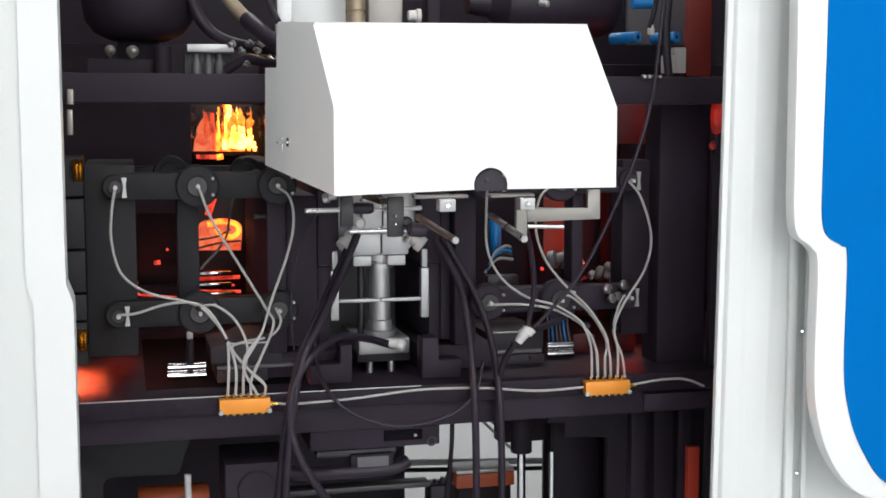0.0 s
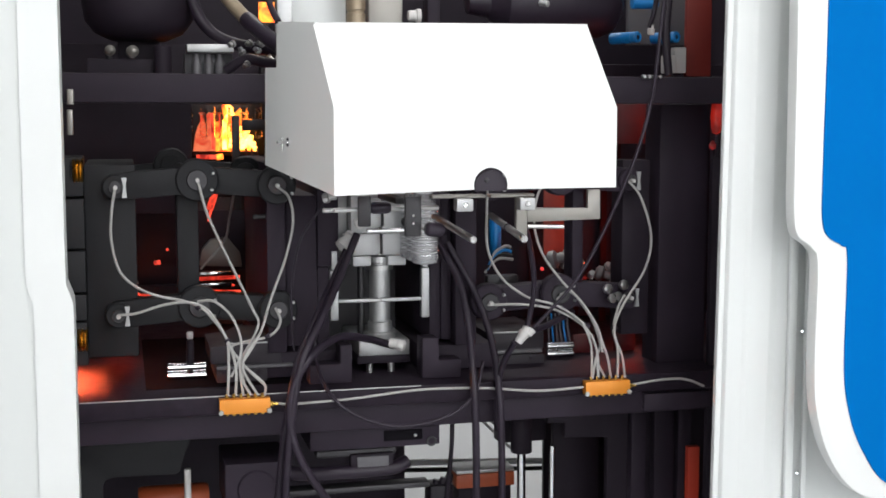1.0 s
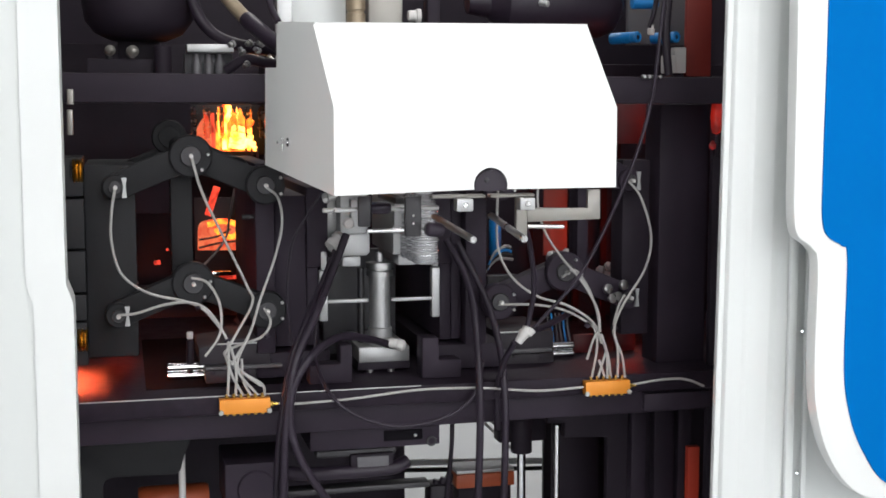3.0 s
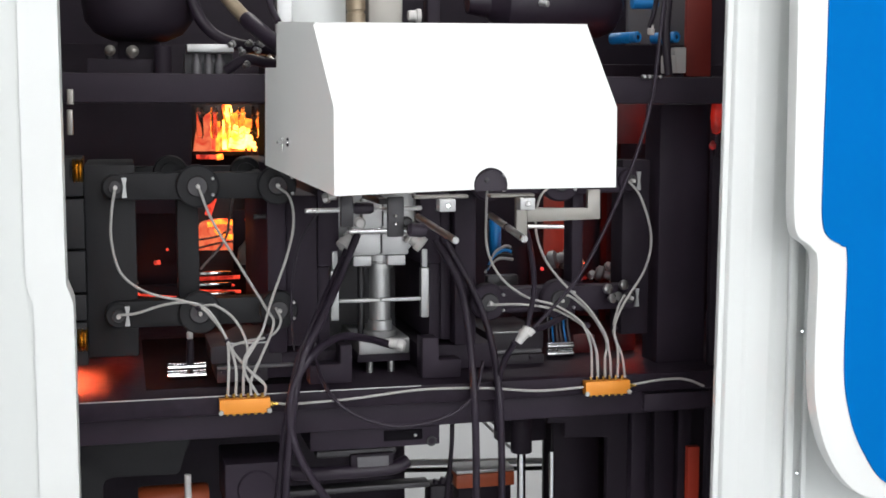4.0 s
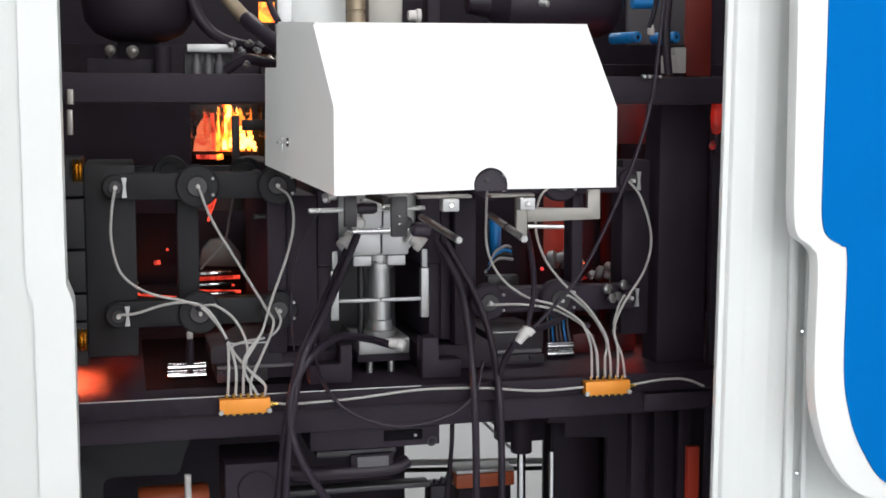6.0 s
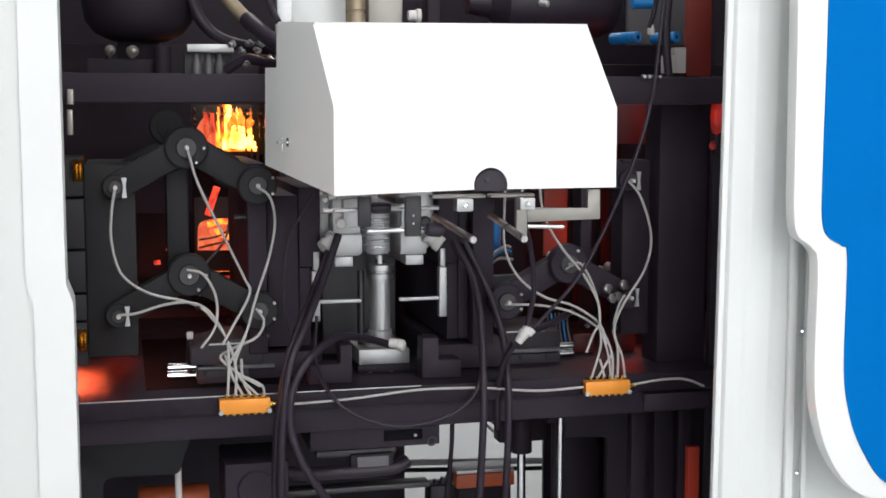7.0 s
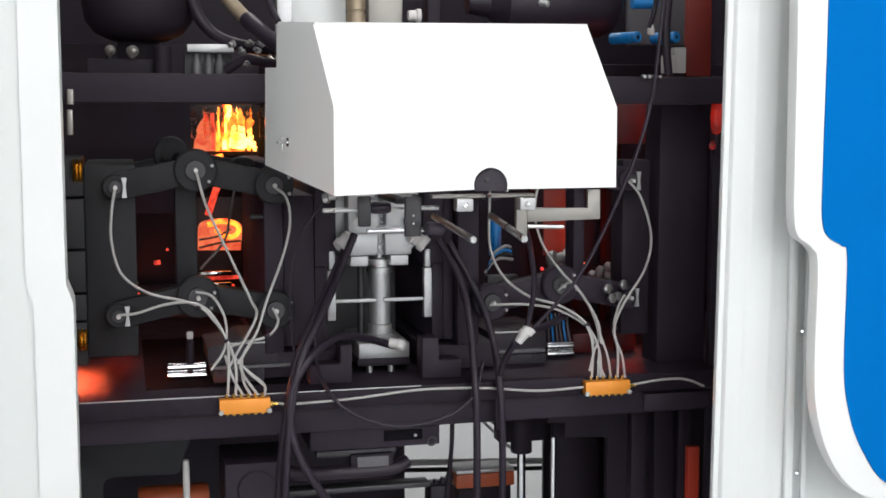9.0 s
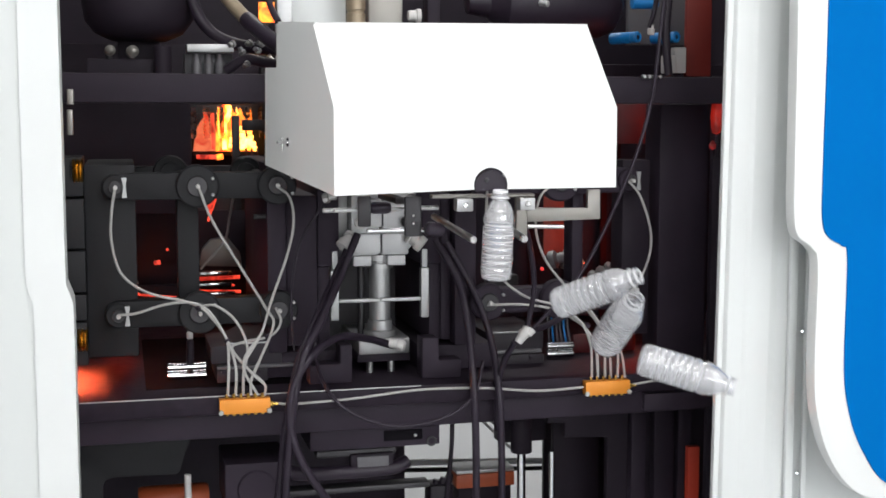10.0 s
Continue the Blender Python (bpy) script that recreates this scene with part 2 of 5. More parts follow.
# darkness of a recess in the bed, painted as a thin black sheet
part("dark_bed_sheet", box(B(), -0.62, -0.25, 0.40, 1.1, BED - 0.002, BED + 0.0008, 0), MATT, frame_thing, "matt black sheet in place of a dark recess")
# highlight on the front edge, put in as a bright strip
part("edge_highlight", box(B(), -0.8, 0.02, 0.2985, 0.302, BED - 0.0015, BED + 0.0008, 0), STEEL, frame_thing, "bright steel strip for the highlight along the bed edge")
part("bed_beam", box(B(), -1.3, 1.3, 0.33, 0.45, 0.843, 0.902, 0.004), DARK, frame_thing)
part("top_beam", box(B(), -1.3, 1.3, 0.30, 0.42, 1.622, 1.687, 0.004), DARKER, frame_thing)
part("column", box(B(), 0.678, 0.812, 0.42, 0.52, 0.921, 1.621), DARK, frame_thing)
part("column", box(B(), 0.796, 0.866, 0.36, 0.38, 0.594, 1.692), DARKER, frame_thing)
part("column", box(B(), -1.0, -0.86, 0.36, 0.6, 0, 1.62, 0.004), DARKER, frame_thing)
part("bed_leg", slab(B(), [(-0.86, 0.842), (-0.505, 0.842), (-0.511, 0.827), (-0.533, 0.771), (-0.543, 0.735), (-0.552, 0.727), (-0.700, 0.729), (-0.718, 0.724), (-0.726, 0.708), (-0.728, 0), (-0.86, 0)], "y", 0.46, 0.5, 0.003), LEFT_DARK, frame_thing)
part("leg_flange", box(B(), -0.86, -0.775, 0.43, 0.458, 0, 0.80, 0.003), LEFT_DARK, frame_thing)
part("leg_plate", slab(B(), [(0.425, 0.9), (0.425, 0.774), (0.474, 0.772), (0.474, 0.732), (0.596, 0.726), (0.600, 0), (1.2, 0), (1.2, 0.9)], "y", 0.55, 0.58, 0.003), DARKER, frame_thing)
part("inner_plate", box(B(), 0.52, 0.66, 0.78, 0.80, 0, 0.9, 0.003), DARKER, frame_thing)
for x0, x1 in ((0.652, 0.693), (0.718, 0.776), (0.787, 0.827)):
    part("leg_rib", box(B(), x0, x1, 0.515, 0.548, 0, 0.842, 0.003), DARK, frame_thing)
part("bed_stop", box(B(), 0.60, 0.78, 0.312, 0.329, 0.85, 0.895, 0.003), DARK, frame_thing)
part("bed_leg", box(B(), 0.708, 1.197, 1.2, 1.25, 0.11, 0.522), DARKER, frame_thing)
part("back_beam", box(B(), -1.3, 1.3, 1.5, 1.56, 0.9, 1.05, 0.004), DARKER, frame_thing)
part("back_panel", box(B(), -1.3, 1.3, 1.9, 1.94, 1.0, 2.6, 0.004), DARKER, frame_thing)
# plates added to keep the oven's light off the mould
part("rear_light_block", box(B(), -0.192, 1.3, 1.15, 1.17, 0.96, 1.75, 0.003), DARKER, frame_thing)
part("oven_light_block", box(B(), -0.2 - 0.015, -0.2, 1.15, 1.9, 0.96, 1.75, 0.003), DARKER, frame_thing)
part("lower_panel", box(B(), -1.3, 0.197, 1.3, 1.32, 0, 0.9, 0.003), DARKER, frame_thing)
part("lower_panel", box(B(), 0.667, 1.3, 1.3, 1.32, 0, 0.9, 0.003), DARKER, frame_thing)
part("mould_backing", box(B(), CX - 0.1, CX + 0.1, 0.745, 0.76, BED + 0.002, 1.235, 0.003), GREY, frame_thing)
part("side_panel", box(B(), -1.34, -1.3, 0.1, 1.94, 0, 2.6, 0.004), DARKER, frame_thing)
part("side_panel", box(B(), 1.3, 1.34, 0.1, 1.94, 0, 2.6, 0.004), DARKER, frame_thing)

# ---- doors ----
def curve2(pts, n=6):
    return [(p.x, p.z) for p in smooth_line([(a, 0, b) for a, b in pts], n)]


door_left = thing("door_1", (-0.9, -0.1, 0), "white sheet steel machine door, slid open", "door", kind="structure")
edge = curve2([(-0.772, 2.4), (-0.772, 1.6), (-0.772, 1.30), (-0.77, 1.268), (-0.762, 1.243), (-0.759, 1.21), (-0.759, 1.0), (-0.759, 0.5)])
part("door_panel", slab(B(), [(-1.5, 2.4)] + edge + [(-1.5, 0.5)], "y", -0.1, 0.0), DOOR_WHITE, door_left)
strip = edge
part("edge_strip", slab(B(), [(strip[0][0] - 0.073, strip[0][1])] + strip + [(x - 0.073, z) for x, z in strip[:0:-1]], "y", -0.106, -0.1005), EDGE_LIT, door_left)
post = thing("door_frame", (0.75, 0, 0), "pale grey folded steel door post", "door frame", kind="structure")
PX = 0.646
fold = [(PX, 0.012), (PX + 0.008, 0.0), (PX + 0.045, -0.001), (PX + 0.058, -0.0045), (PX + 0.11, -0.005), (PX + 0.128, -0.001), (0.84, 0.0), (0.84, 0.03), (PX, 0.03)]
def leaned(bm, limit):
    """The free edge of the post leans a little outwards towards its top."""
    for v in bm.verts:
        if v.co.x < limit:
            v.co.x += 0.009 + (v.co.z - 0.73) * 0.0106
    return bm


part("post", leaned(slab(B(), fold, "z", 0.0, 2.5, 0.002), PX + 0.135), GREY_WHITE, post)
part("lip", leaned(box(B(), 0.634, 0.649, 0.008, 0.024, 0, 2.5, 0.003), 0.7), GREY_WHITE, post)
part("rail", box(B(), 0.815, 0.835, -0.014, -0.001, 0, 2.5, 0.003), GREY_WHITE, post)
part("recess_rail", box(B(), 0.858, 0.87, -0.012, -0.001, 0.4, 1.29, 0.002), GREY_WHITE, post)
part("side_sheet", box(B(), 0.842, 1.6, 0.02, 0.06, 0, 2.5, 0.003), GREY_WHITE, post)
part("rivet", rod(B(), (0.855, -0.002, 1.097), (0.873, 0.03, 1.09), 0.004), CHROME, post)
part("rivet", rod(B(), (0.853, -0.002, 0.761), (0.871, 0.03, 0.75), 0.004), CHROME, post)
door_right = thing("door_2", (1.1, -0.12, 0), "blue machine door with a curved white border, slid open", "door", kind="structure")
outer = curve2([(0.645, 2.097), (0.654, 1.824), (0.657, 1.486), (0.659, 1.394), (0.669, 1.35), (0.702, 1.324), (0.716, 1.283), (0.715, 1.077), (0.726, 0.97), (0.76, 0.877), (0.816, 0.809), (0.884, 0.783), (0.993, 0.769)])
inner = curve2([(0.715, 2.1), (0.721, 1.825), (0.72, 1.486), (0.722, 1.382), (0.737, 1.347), (0.768, 1.328), (0.782, 1.299), (0.783, 1.075), (0.798, 0.978), (0.83, 0.898), (0.89, 0.821), (0.989, 0.798)])
NEAR = (-0.12 - EYE[1]) / (-0.3 - EYE[1])
outer, inner = ([(EYE[0] + (x - EYE[0]) * NEAR, EYE[2] + (z - EYE[2]) * NEAR) for x, z in line] for line in (outer, inner))
part("border", slab(B(), outer + [(1.6, outer[-1][1]), (1.6, outer[0][1])], "y", -0.12, -0.08, 0.004), WHITE, door_right)
part("door_panel", slab(B(), inner + [(1.6, inner[-1][1]), (1.6, inner[0][1])], "y", -0.124, -0.116), BLUE, door_right)

# ---- guard cover over the gripper ----
cover = thing("guard_cover", (0, 0, 1.44), "white folded sheet metal guard cover with sloping top", "guard cover")
L0, L1, L2 = (-0.254, -0.15, 1.437), (-0.254, -0.15, 1.611), (-0.2767, -0.04, 1.7776)
R0, R1, R2 = (0.332, -0.15, 1.446), (0.332, -0.15, 1.611), (0.306, -0.04, 1.783)
L3, L4, L5, L6 = (-0.3236, 0.188, 1.793), (-0.3244, 0.192, 1.698), (-0.3405, 0.27, 1.7005), (-0.3425, 0.28, 1.482)
R3, R6 = (0.252, 0.188, 1.797), (0.24, 0.28, 1.47)


def sheet(polys, t=0.004):
    bm = B()
    vs = {}
    for poly in polys:
        bm.faces.new([vs.setdefault(p, bm.verts.new(p)) for p in poly])
    bmesh.ops.remove_doubles(bm, verts=bm.verts[:], dist=1e-5)
    bmesh.ops.recalc_face_normals(bm, faces=bm.faces[:])
    bmesh.ops.solidify(bm, geom=bm.faces[:], thickness=t)
    return bm


N = 24
notch_c, notch_r = (0.062, 1.454), 0.0355
notch = [(notch_c[0] + notch_r * math.cos(radians(a)), -0.15, notch_c[1] + notch_r * math.sin(radians(a))) for a in [194 - 208 * i / N for i in range(N + 1)]]
front = [L0, *[(x, y, max(z, 1.443)) for x, y, z in notch], R0, R1, L1]
part("front", sheet([front]), WHITE, cover)
part("top_slope", sheet([[L1, R1, R2, L2]]), WHITE, cover)
part("side", sheet([[L0, L1, L2, L3, L4, L5, L6]]), WHITE, cover)
part("side", sheet([[R0, R6, R3, R2, R1]]), WHITE, cover)
part("top", sheet([[L2, R2, R3, L3]]), WHITE, cover)
part("knob", rod(B(), (-0.3103, 0.1236, 1.5367), (-0.338, 0.118, 1.5367), 0.004), CHROME, cover)
part("washer", turned(B(), (-0.311, 0.1235, 1.5367), (-1, -0.2, 0), [(0, 0), (0.01, 0), (0.01, 0.004), (0, 0.004)]), CHROME, cover)
part("knob_pin", rod(B(), (-0.326, 0.12, 1.518), (-0.326, 0.12, 1.548), 0.0022), CHROME, cover)
part("rivet", rod(B(), (-0.276, -0.042, 1.5207), (-0.279, -0.0425, 1.5207), 0.003), CHROME, cover)
for u in (0.02, 0.045):
    part("bolt", rod(B(), (u, 0.16, 1.788), (u, 0.16, 1.797), 0.005), CHROME, cover)
part("notch_cap", slab(B(), arc(0.064, 1.449, 0.0345, -12, 192, 24), "y", -0.143, -0.11), RUBBER, cover, "black rubber cap behind the notch")
part("cap_stud", turned(B(), (0.055, -0.147, 1.464), (0, 1, 0), [(0, 0), (0.004, 0.001), (0.005, 0.004), (0, 0.005)], 10), IRON, cover)

# ---- toggle clamps ----
LINK, SPAN_I, SPAN_O = 0.185, 0.26, 0.63
UP, LOW, FY = 1.43, 1.133, 0.40


def capsule(x0, z0, x1, z1, r, n=10):
    a = math.degrees(math.atan2(z1 - z0, x1 - x0))
    return arc(x0, z0, r, a + 90, a + 270, n) + arc(x1, z1, r, a - 90, a + 90, n)


clamps = {}
PAINT, BLACK_PAINT = DARK, DARKER


def toggle_clamp(s):
    sx = lambda d: CX + s * d
    xb = lambda d0, d1: (min(sx(d0), sx(d1)), max(sx(d0), sx(d1)))
    # left side takes the copy without the haze tint
    DARK, DARKER = (LEFT_DARK, LEFT_DARK) if s < 0 else (PAINT, BLACK_PAINT)
    c = thing("toggle_clamp", (sx(0.63), FY, BED), "dark grey steel toggle clamp with grease lines, on the machine bed", "clamp", "toggle clamps")
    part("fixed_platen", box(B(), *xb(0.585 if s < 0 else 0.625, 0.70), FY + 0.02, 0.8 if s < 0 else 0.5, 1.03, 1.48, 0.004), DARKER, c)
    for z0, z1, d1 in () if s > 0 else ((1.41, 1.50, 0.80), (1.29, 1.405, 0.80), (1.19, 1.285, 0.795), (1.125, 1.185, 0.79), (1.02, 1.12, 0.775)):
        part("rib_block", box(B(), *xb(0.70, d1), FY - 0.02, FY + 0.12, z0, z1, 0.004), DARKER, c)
    for z in () if s > 0 else (1.47, 1.08):
        bm = B()
        for k in range(3):
            turned(bm, (sx(0.70 + 0.008 * k), FY - 0.01, z), (s, 0, 0), [(0, 0), (0.026, 0), (0.03, 0.003), (0.026, 0.007), (0, 0.007)])
        part("brass_ring", bm, BRASS, c, "ringed brass tie bar sleeve")
    out = {}
    for key, z in (("up", UP), ("low", LOW)):
        for name, dA, dB, y in (("outer_link", SPAN_O, SPAN_O - LINK, FY - 0.01), ("inner_link", SPAN_O - LINK, SPAN_I, FY - 0.004)):
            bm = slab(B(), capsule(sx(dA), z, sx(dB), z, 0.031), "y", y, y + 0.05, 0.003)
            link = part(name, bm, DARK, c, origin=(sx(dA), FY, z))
            out[key, name] = link
            if s < 0 and key == "up":
                part("rear_link", slab(B(), capsule(sx(dA) - 0.052, z + 0.018, sx(dB) - 0.052, z + 0.018, 0.02), "y", 0.615, 0.64, 0.003), DARK, link)
        for pin, d in (("outer_pin", SPAN_O), ("mid_pin", SPAN_O - LINK), ("inner_pin", SPAN_I)):
            r = {"outer_pin": 0.03, "mid_pin": 0.05, "inner_pin": 0.046}[pin]
            yy = FY - 0.022
            disc = part(pin, turned(B(), (sx(d), yy, z), (0, 1, 0), [(0, 0), (r - 0.004, 0), (r, 0.004), (r, 0.03), (0, 0.03)], 32), DARK, c, origin=(sx(d), FY, z))
            part("pin_cap", turned(B(), (sx(d), yy - 0.006, z), (0, 1, 0), [(0, 0), (r * 0.45, 0), (r * 0.5, 0.003), (r * 0.5, 0.01), (0, 0.01)], 24), IRON, disc)
            part("grease_fitting", rod(B(), (sx(d), yy - 0.022, z), (sx(d), yy - 0.004, z), 0.005), PALE, disc)
            if pin == "outer_pin":
                part("lock_plate", slab(B(), [(sx(d) + q * 0.001, z + w * 0.001) for q, w in ((14, 22), (26, 22), (23, 0), (26, -24), (14, -24), (18, 0))], "y", yy - 0.004, yy), ALU, disc, "pale lock plate")
            else:
                for w in (-0.02, 0.018):
                    part("bolt", rod(B(), (sx(d) + 0.035, yy - 0.008, z + w), (sx(d) + 0.035, yy + 0.016, z + w), 0.004), STEEL, disc)
            if pin != "outer_pin" and s < 0 and key == "up":
                part("rear_disc", turned(B(), (sx(d) - 0.052, 0.60, z + 0.022), (0, 1, 0), [(0, 0), (r * 0.5, 0), (r * 0.52, 0.004), (r * 0.8, 0.004), (r * 0.86, 0.008), (r * 0.86, 0.03), (0, 0.03)], 32), DARK, disc)
                part("pin_shaft", rod(B(), (sx(d), yy + 0.031, z), (sx(d) - 0.03, 0.6, z + 0.012), 0.018), IRON, disc)
            out[key, pin] = disc
    out["tie"] = part("tie_bar", box(B(), *xb(SPAN_O - LINK - (0.004 if s < 0 else -0.05), SPAN_O - LINK + (0.046 if s < 0 else 0.08)), FY + 0.035, FY + 0.10, LOW - 0.01, UP + 0.02, 0.003), DARK, c, origin=(sx(SPAN_O - LINK), FY, LOW))
    mv = part("moving_platen", box(B(), *(xb(0.235, 0.28) if s < 0 else xb(0.185, 0.24)), FY + 0.03, 1.0, 1.02, UP + 0.05, 0.004), PAINT, c)
    part("foot", box(B(), *xb(0.10, 0.29), FY + 0.05, 1.0, 0.955, 1.018, 0.004), PAINT, mv)
    part("carrier", box(B(), *xb(0.155, 0.232 if s < 0 else 0.182), FY + 0.06, 1.0, 1.03, 1.40, 0.004), PAINT, mv)
    part("side_cheek", box(B(), *xb(0.102, 0.154), FY + 0.055, 1.0, 1.225, 1.42, 0.003), PAINT, mv)
    part("carrier_step", box(B(), *xb(0.126, 0.154), FY + 0.06, 1.0, 1.03, 1.224, 0.003), PAINT, mv)
    part("mould_block", box(B(), *xb(0.003, 0.072), FY + 0.05, 0.72, 1.25, 1.41, 0.004), ALU, mv, "satin aluminium half of the mould")
    part("mould_shoulder", box(B(), *xb(0.074, 0.1), FY + 0.09, 0.6, 1.29, 1.40, 0.004), ALU, mv)
    zt, zb = 1.305, 1.257
    collar = [(sx(d), z) for d, z in ((0.002, zt), (0.094, zt), (0.088, zt - 0.022), (0.06, zb), (0.002, zb))]
    part("mould_collar", slab(B(), collar, "y", FY + 0.034, FY + 0.06, 0.002), ALU, mv)
    part("top_plate", box(B(), *xb(0.002, 0.05), FY + 0.02, FY + 0.06, 1.323, 1.39, 0.002), ALU, mv)
    part("knob", turned(B(), (sx(0.058), FY + 0.03, 1.334), (0, -1, 0), [(0, 0), (0.008, 0), (0.008, 0.01), (0.014, 0.012), (0.014, 0.024), (0.01, 0.028), (0, 0.028)], 14), PALE if s < 0 else IRON, mv)
    part("bar_link", box(B(), *xb(0.106, 0.12), FY + 0.05, FY + 0.07, 1.217, 1.262, 0.002), ALU, mv)
    part("mould_foot", box(B(), *xb(0.02, 0.066), FY + 0.06, 0.72, 1.222, 1.248, 0.003), ALU, mv)
    part("side_bar", box(B(), *xb(0.104, 0.124), FY + 0.05, FY + 0.075, 1.09, 1.215, 0.002), ALU, mv)
    part("cross_rod", box(B(), *xb(0.002, 0.104), FY + 0.052, FY + 0.064, 1.133, 1.142, 0.002), ALU, mv)
    part("hose_elbow", turned(B(), (sx(0.07), FY + 0.03, 1.30), (s * 0.7, -0.3, -0.6), [(0, 0), (0.02, 0), (0.022, 0.006), (0.017, 0.009), (0.017, 0.024), (0.021, 0.026), (0.02, 0.042), (0, 0.042)], 16), PALE, mv, "pale plastic hose elbow")
    if s < 0:
        part("slide_block", slab(B(), [(-0.465, 0.998), (-0.467, 1.038), (-0.413, 1.044), (-0.386, 1.057), (-0.309, 1.056), (-0.296, 1.044), (-0.296, 0.99)], "y", 0.44, 0.64, 0.002), WORN, mv)
        # highlight of the block's top edge, painted as a pale strip
        part("edge_glint", box(B(), -0.424, -0.307, 0.438, 0.442, 1.044, 1.048), ALU, mv, "bright strip for the edge highlight")
        part("slide_strip", box(B(), -0.452, -0.267, 0.435, 0.635, 0.984, 0.992), GREY, mv)
        part("slide_foot", box(B(), -0.452, -0.33, 0.44, 0.64, 0.951, 0.983), WORN, mv)
        for a in ((-0.436, 0.436, 0.977), (-0.351, 0.436, 0.975)):
            part("socket_screw", rod(B(), a, (a[0], a[1] + 0.02, a[2]), 0.006, 0.001, 10), RUBBER, mv)
    else:
        part("slide_block", box(B(), 0.242, 0.395, 0.5, 0.75, 0.988, 1.034), WORN, mv)
        # same painted edge highlight on this side
        part("edge_glint", box(B(), 0.247, 0.351, 0.498, 0.502, 1.032, 1.036), ALU, mv, "bright strip for the edge highlight")
        part("slide_strip", box(B(), 0.206, 0.389, 0.49, 0.74, 0.979, 0.989), GREY, mv)
        part("slide_foot", box(B(), 0.224, 0.396, 0.5, 0.75, 0.942, 0.975), WORN, mv)
        for a in ((0.288, 0.496, 0.968), (0.36, 0.496, 0.966)):
            part("socket_screw", rod(B(), a, (a[0], a[1] + 0.02, a[2]), 0.006, 0.001, 10), RUBBER, mv)
    if s < 0:
        part("guide_pin", rod(B(), (sx(0.31), FY + 0.06, 1.35), (sx(0.245), FY + 0.06, 1.35), 0.006), IRON, mv)
    out["platen"] = mv
    clamps[s] = out
    return c


toggle_clamp(-1)
toggle_clamp(1)

# ---- base cylinder between the mould halves ----
ram = thing("base_cylinder", (CX - 0.01, 0.52, BED), "silver pneumatic cylinder on an aluminium block", "cylinder")
rx, ry = -0.036, 0.52
part("base_block", box(B(), rx - 0.064, rx + 0.066, ry - 0.05, ry + 0.2, 0.998, 1.037, 0.003), ALU, ram)
part("under_plate", box(B(), rx - 0.066, rx + 0.068, ry - 0.045, ry + 0.2, 0.978, 0.9975, 0.002), DARKER, ram)
part("lower_collar", turned(B(), (rx, ry, 1.038), (0, 0, 1), [(0, 0), (0.04, 0), (0.042, 0.004), (0.042, 0.014), (0.031, 0.017), (0.031, 0.04), (0.026, 0.043), (0, 0.043)], 28), ALU, ram)
part("barrel", turned(B(), (rx, ry, 1.08), (0, 0, 1), [(0, 0), (0.0265, 0), (0.0265, 0.13), (0, 0.13)], 28), ALU, ram)
part("upper_collar", turned(B(), (rx, ry, 1.211), (0, 0, 1), [(0, 0), (0.034, 0), (0.034, 0.012), (0.03, 0.014), (0.03, 0.018), (0.035, 0.02), (0.035, 0.034), (0, 0.034)], 28), STEEL, ram)
part("piston_rod", rod(B(), (rx, ry, 1.246), (rx, ry, 1.27), 0.011), CHROME, ram)
part("side_tube", rod(B(), (rx - 0.045, ry + 0.02, 1.038), (rx - 0.045, ry + 0.02, 1.23), 0.009), IRON, ram)
for d in (-0.033, 0.022):
    part("post", rod(B(), (rx + d, ry - 0.03, 0.92), (rx + d, ry - 0.03, 0.9975), 0.009), STEEL, ram)

# ---- oven with heating lamps ----
oven = thing("heating_oven", (-0.4, 1.5, 0.95), "preform heating oven with glowing lamp tubes behind the clamp", "oven")
OX0, OX1 = -0.454, -0.199
part("back_reflector", box(B(), -0.443, -0.194, 1.50, 1.505, 1.465, 1.635, 0.001), IRON, oven)
part("lower_back", box(B(), -0.443, -0.284, 1.475, 1.48, 0.997, 1.332, 0.001), IRON, oven)
part("housing", box(B(), OX0 - 0.25, OX1 + 0.02, 1.66, 1.68, 0.97, 1.8, 0.003), DARKER, oven)
# upper bank: broken glowing plates added for reflected glow, slanting tubes before them
part("glow_plate", slab(B(), curve2([(-0.37, 1.478), (-0.357, 1.543), (-0.344, 1.573), (-0.35, 1.621), (-0.332, 1.63), (-0.317, 1.591), (-0.293, 1.614), (-0.281, 1.585), (-0.249, 1.574), (-0.268, 1.531), (-0.24, 1.488), (-0.251, 1.478)], 3), "y", 1.485, 1.49), HEAT, oven)
part("glow_plate", slab(B(), curve2([(-0.443, 1.479), (-0.428, 1.555), (-0.388, 1.602), (-0.372, 1.546), (-0.374, 1.479)], 3), "y", 1.476, 1.481), SALMON, oven)
for (x0, z0), (x1, z1), r in (((-0.318, 1.556), (-0.268, 1.541), 0.008), ((-0.326, 1.536), (-0.258, 1.519), 0.009), ((-0.331, 1.516), (-0.25, 1.5), 0.009), ((-0.334, 1.498), (-0.246, 1.486), 0.008), ((-0.345, 1.578), (-0.347, 1.485), 0.007)):
    part("lamp_tube", rod(B(), (x0, 1.45, z0), (x1, 1.45, z1), r), HOT, oven)
part("lamp_tube", tube(B(), [(-0.339, 1.44, 1.63), (-0.33, 1.44, 1.604), (-0.344, 1.44, 1.572)], 0.008, 10), HOT, oven)
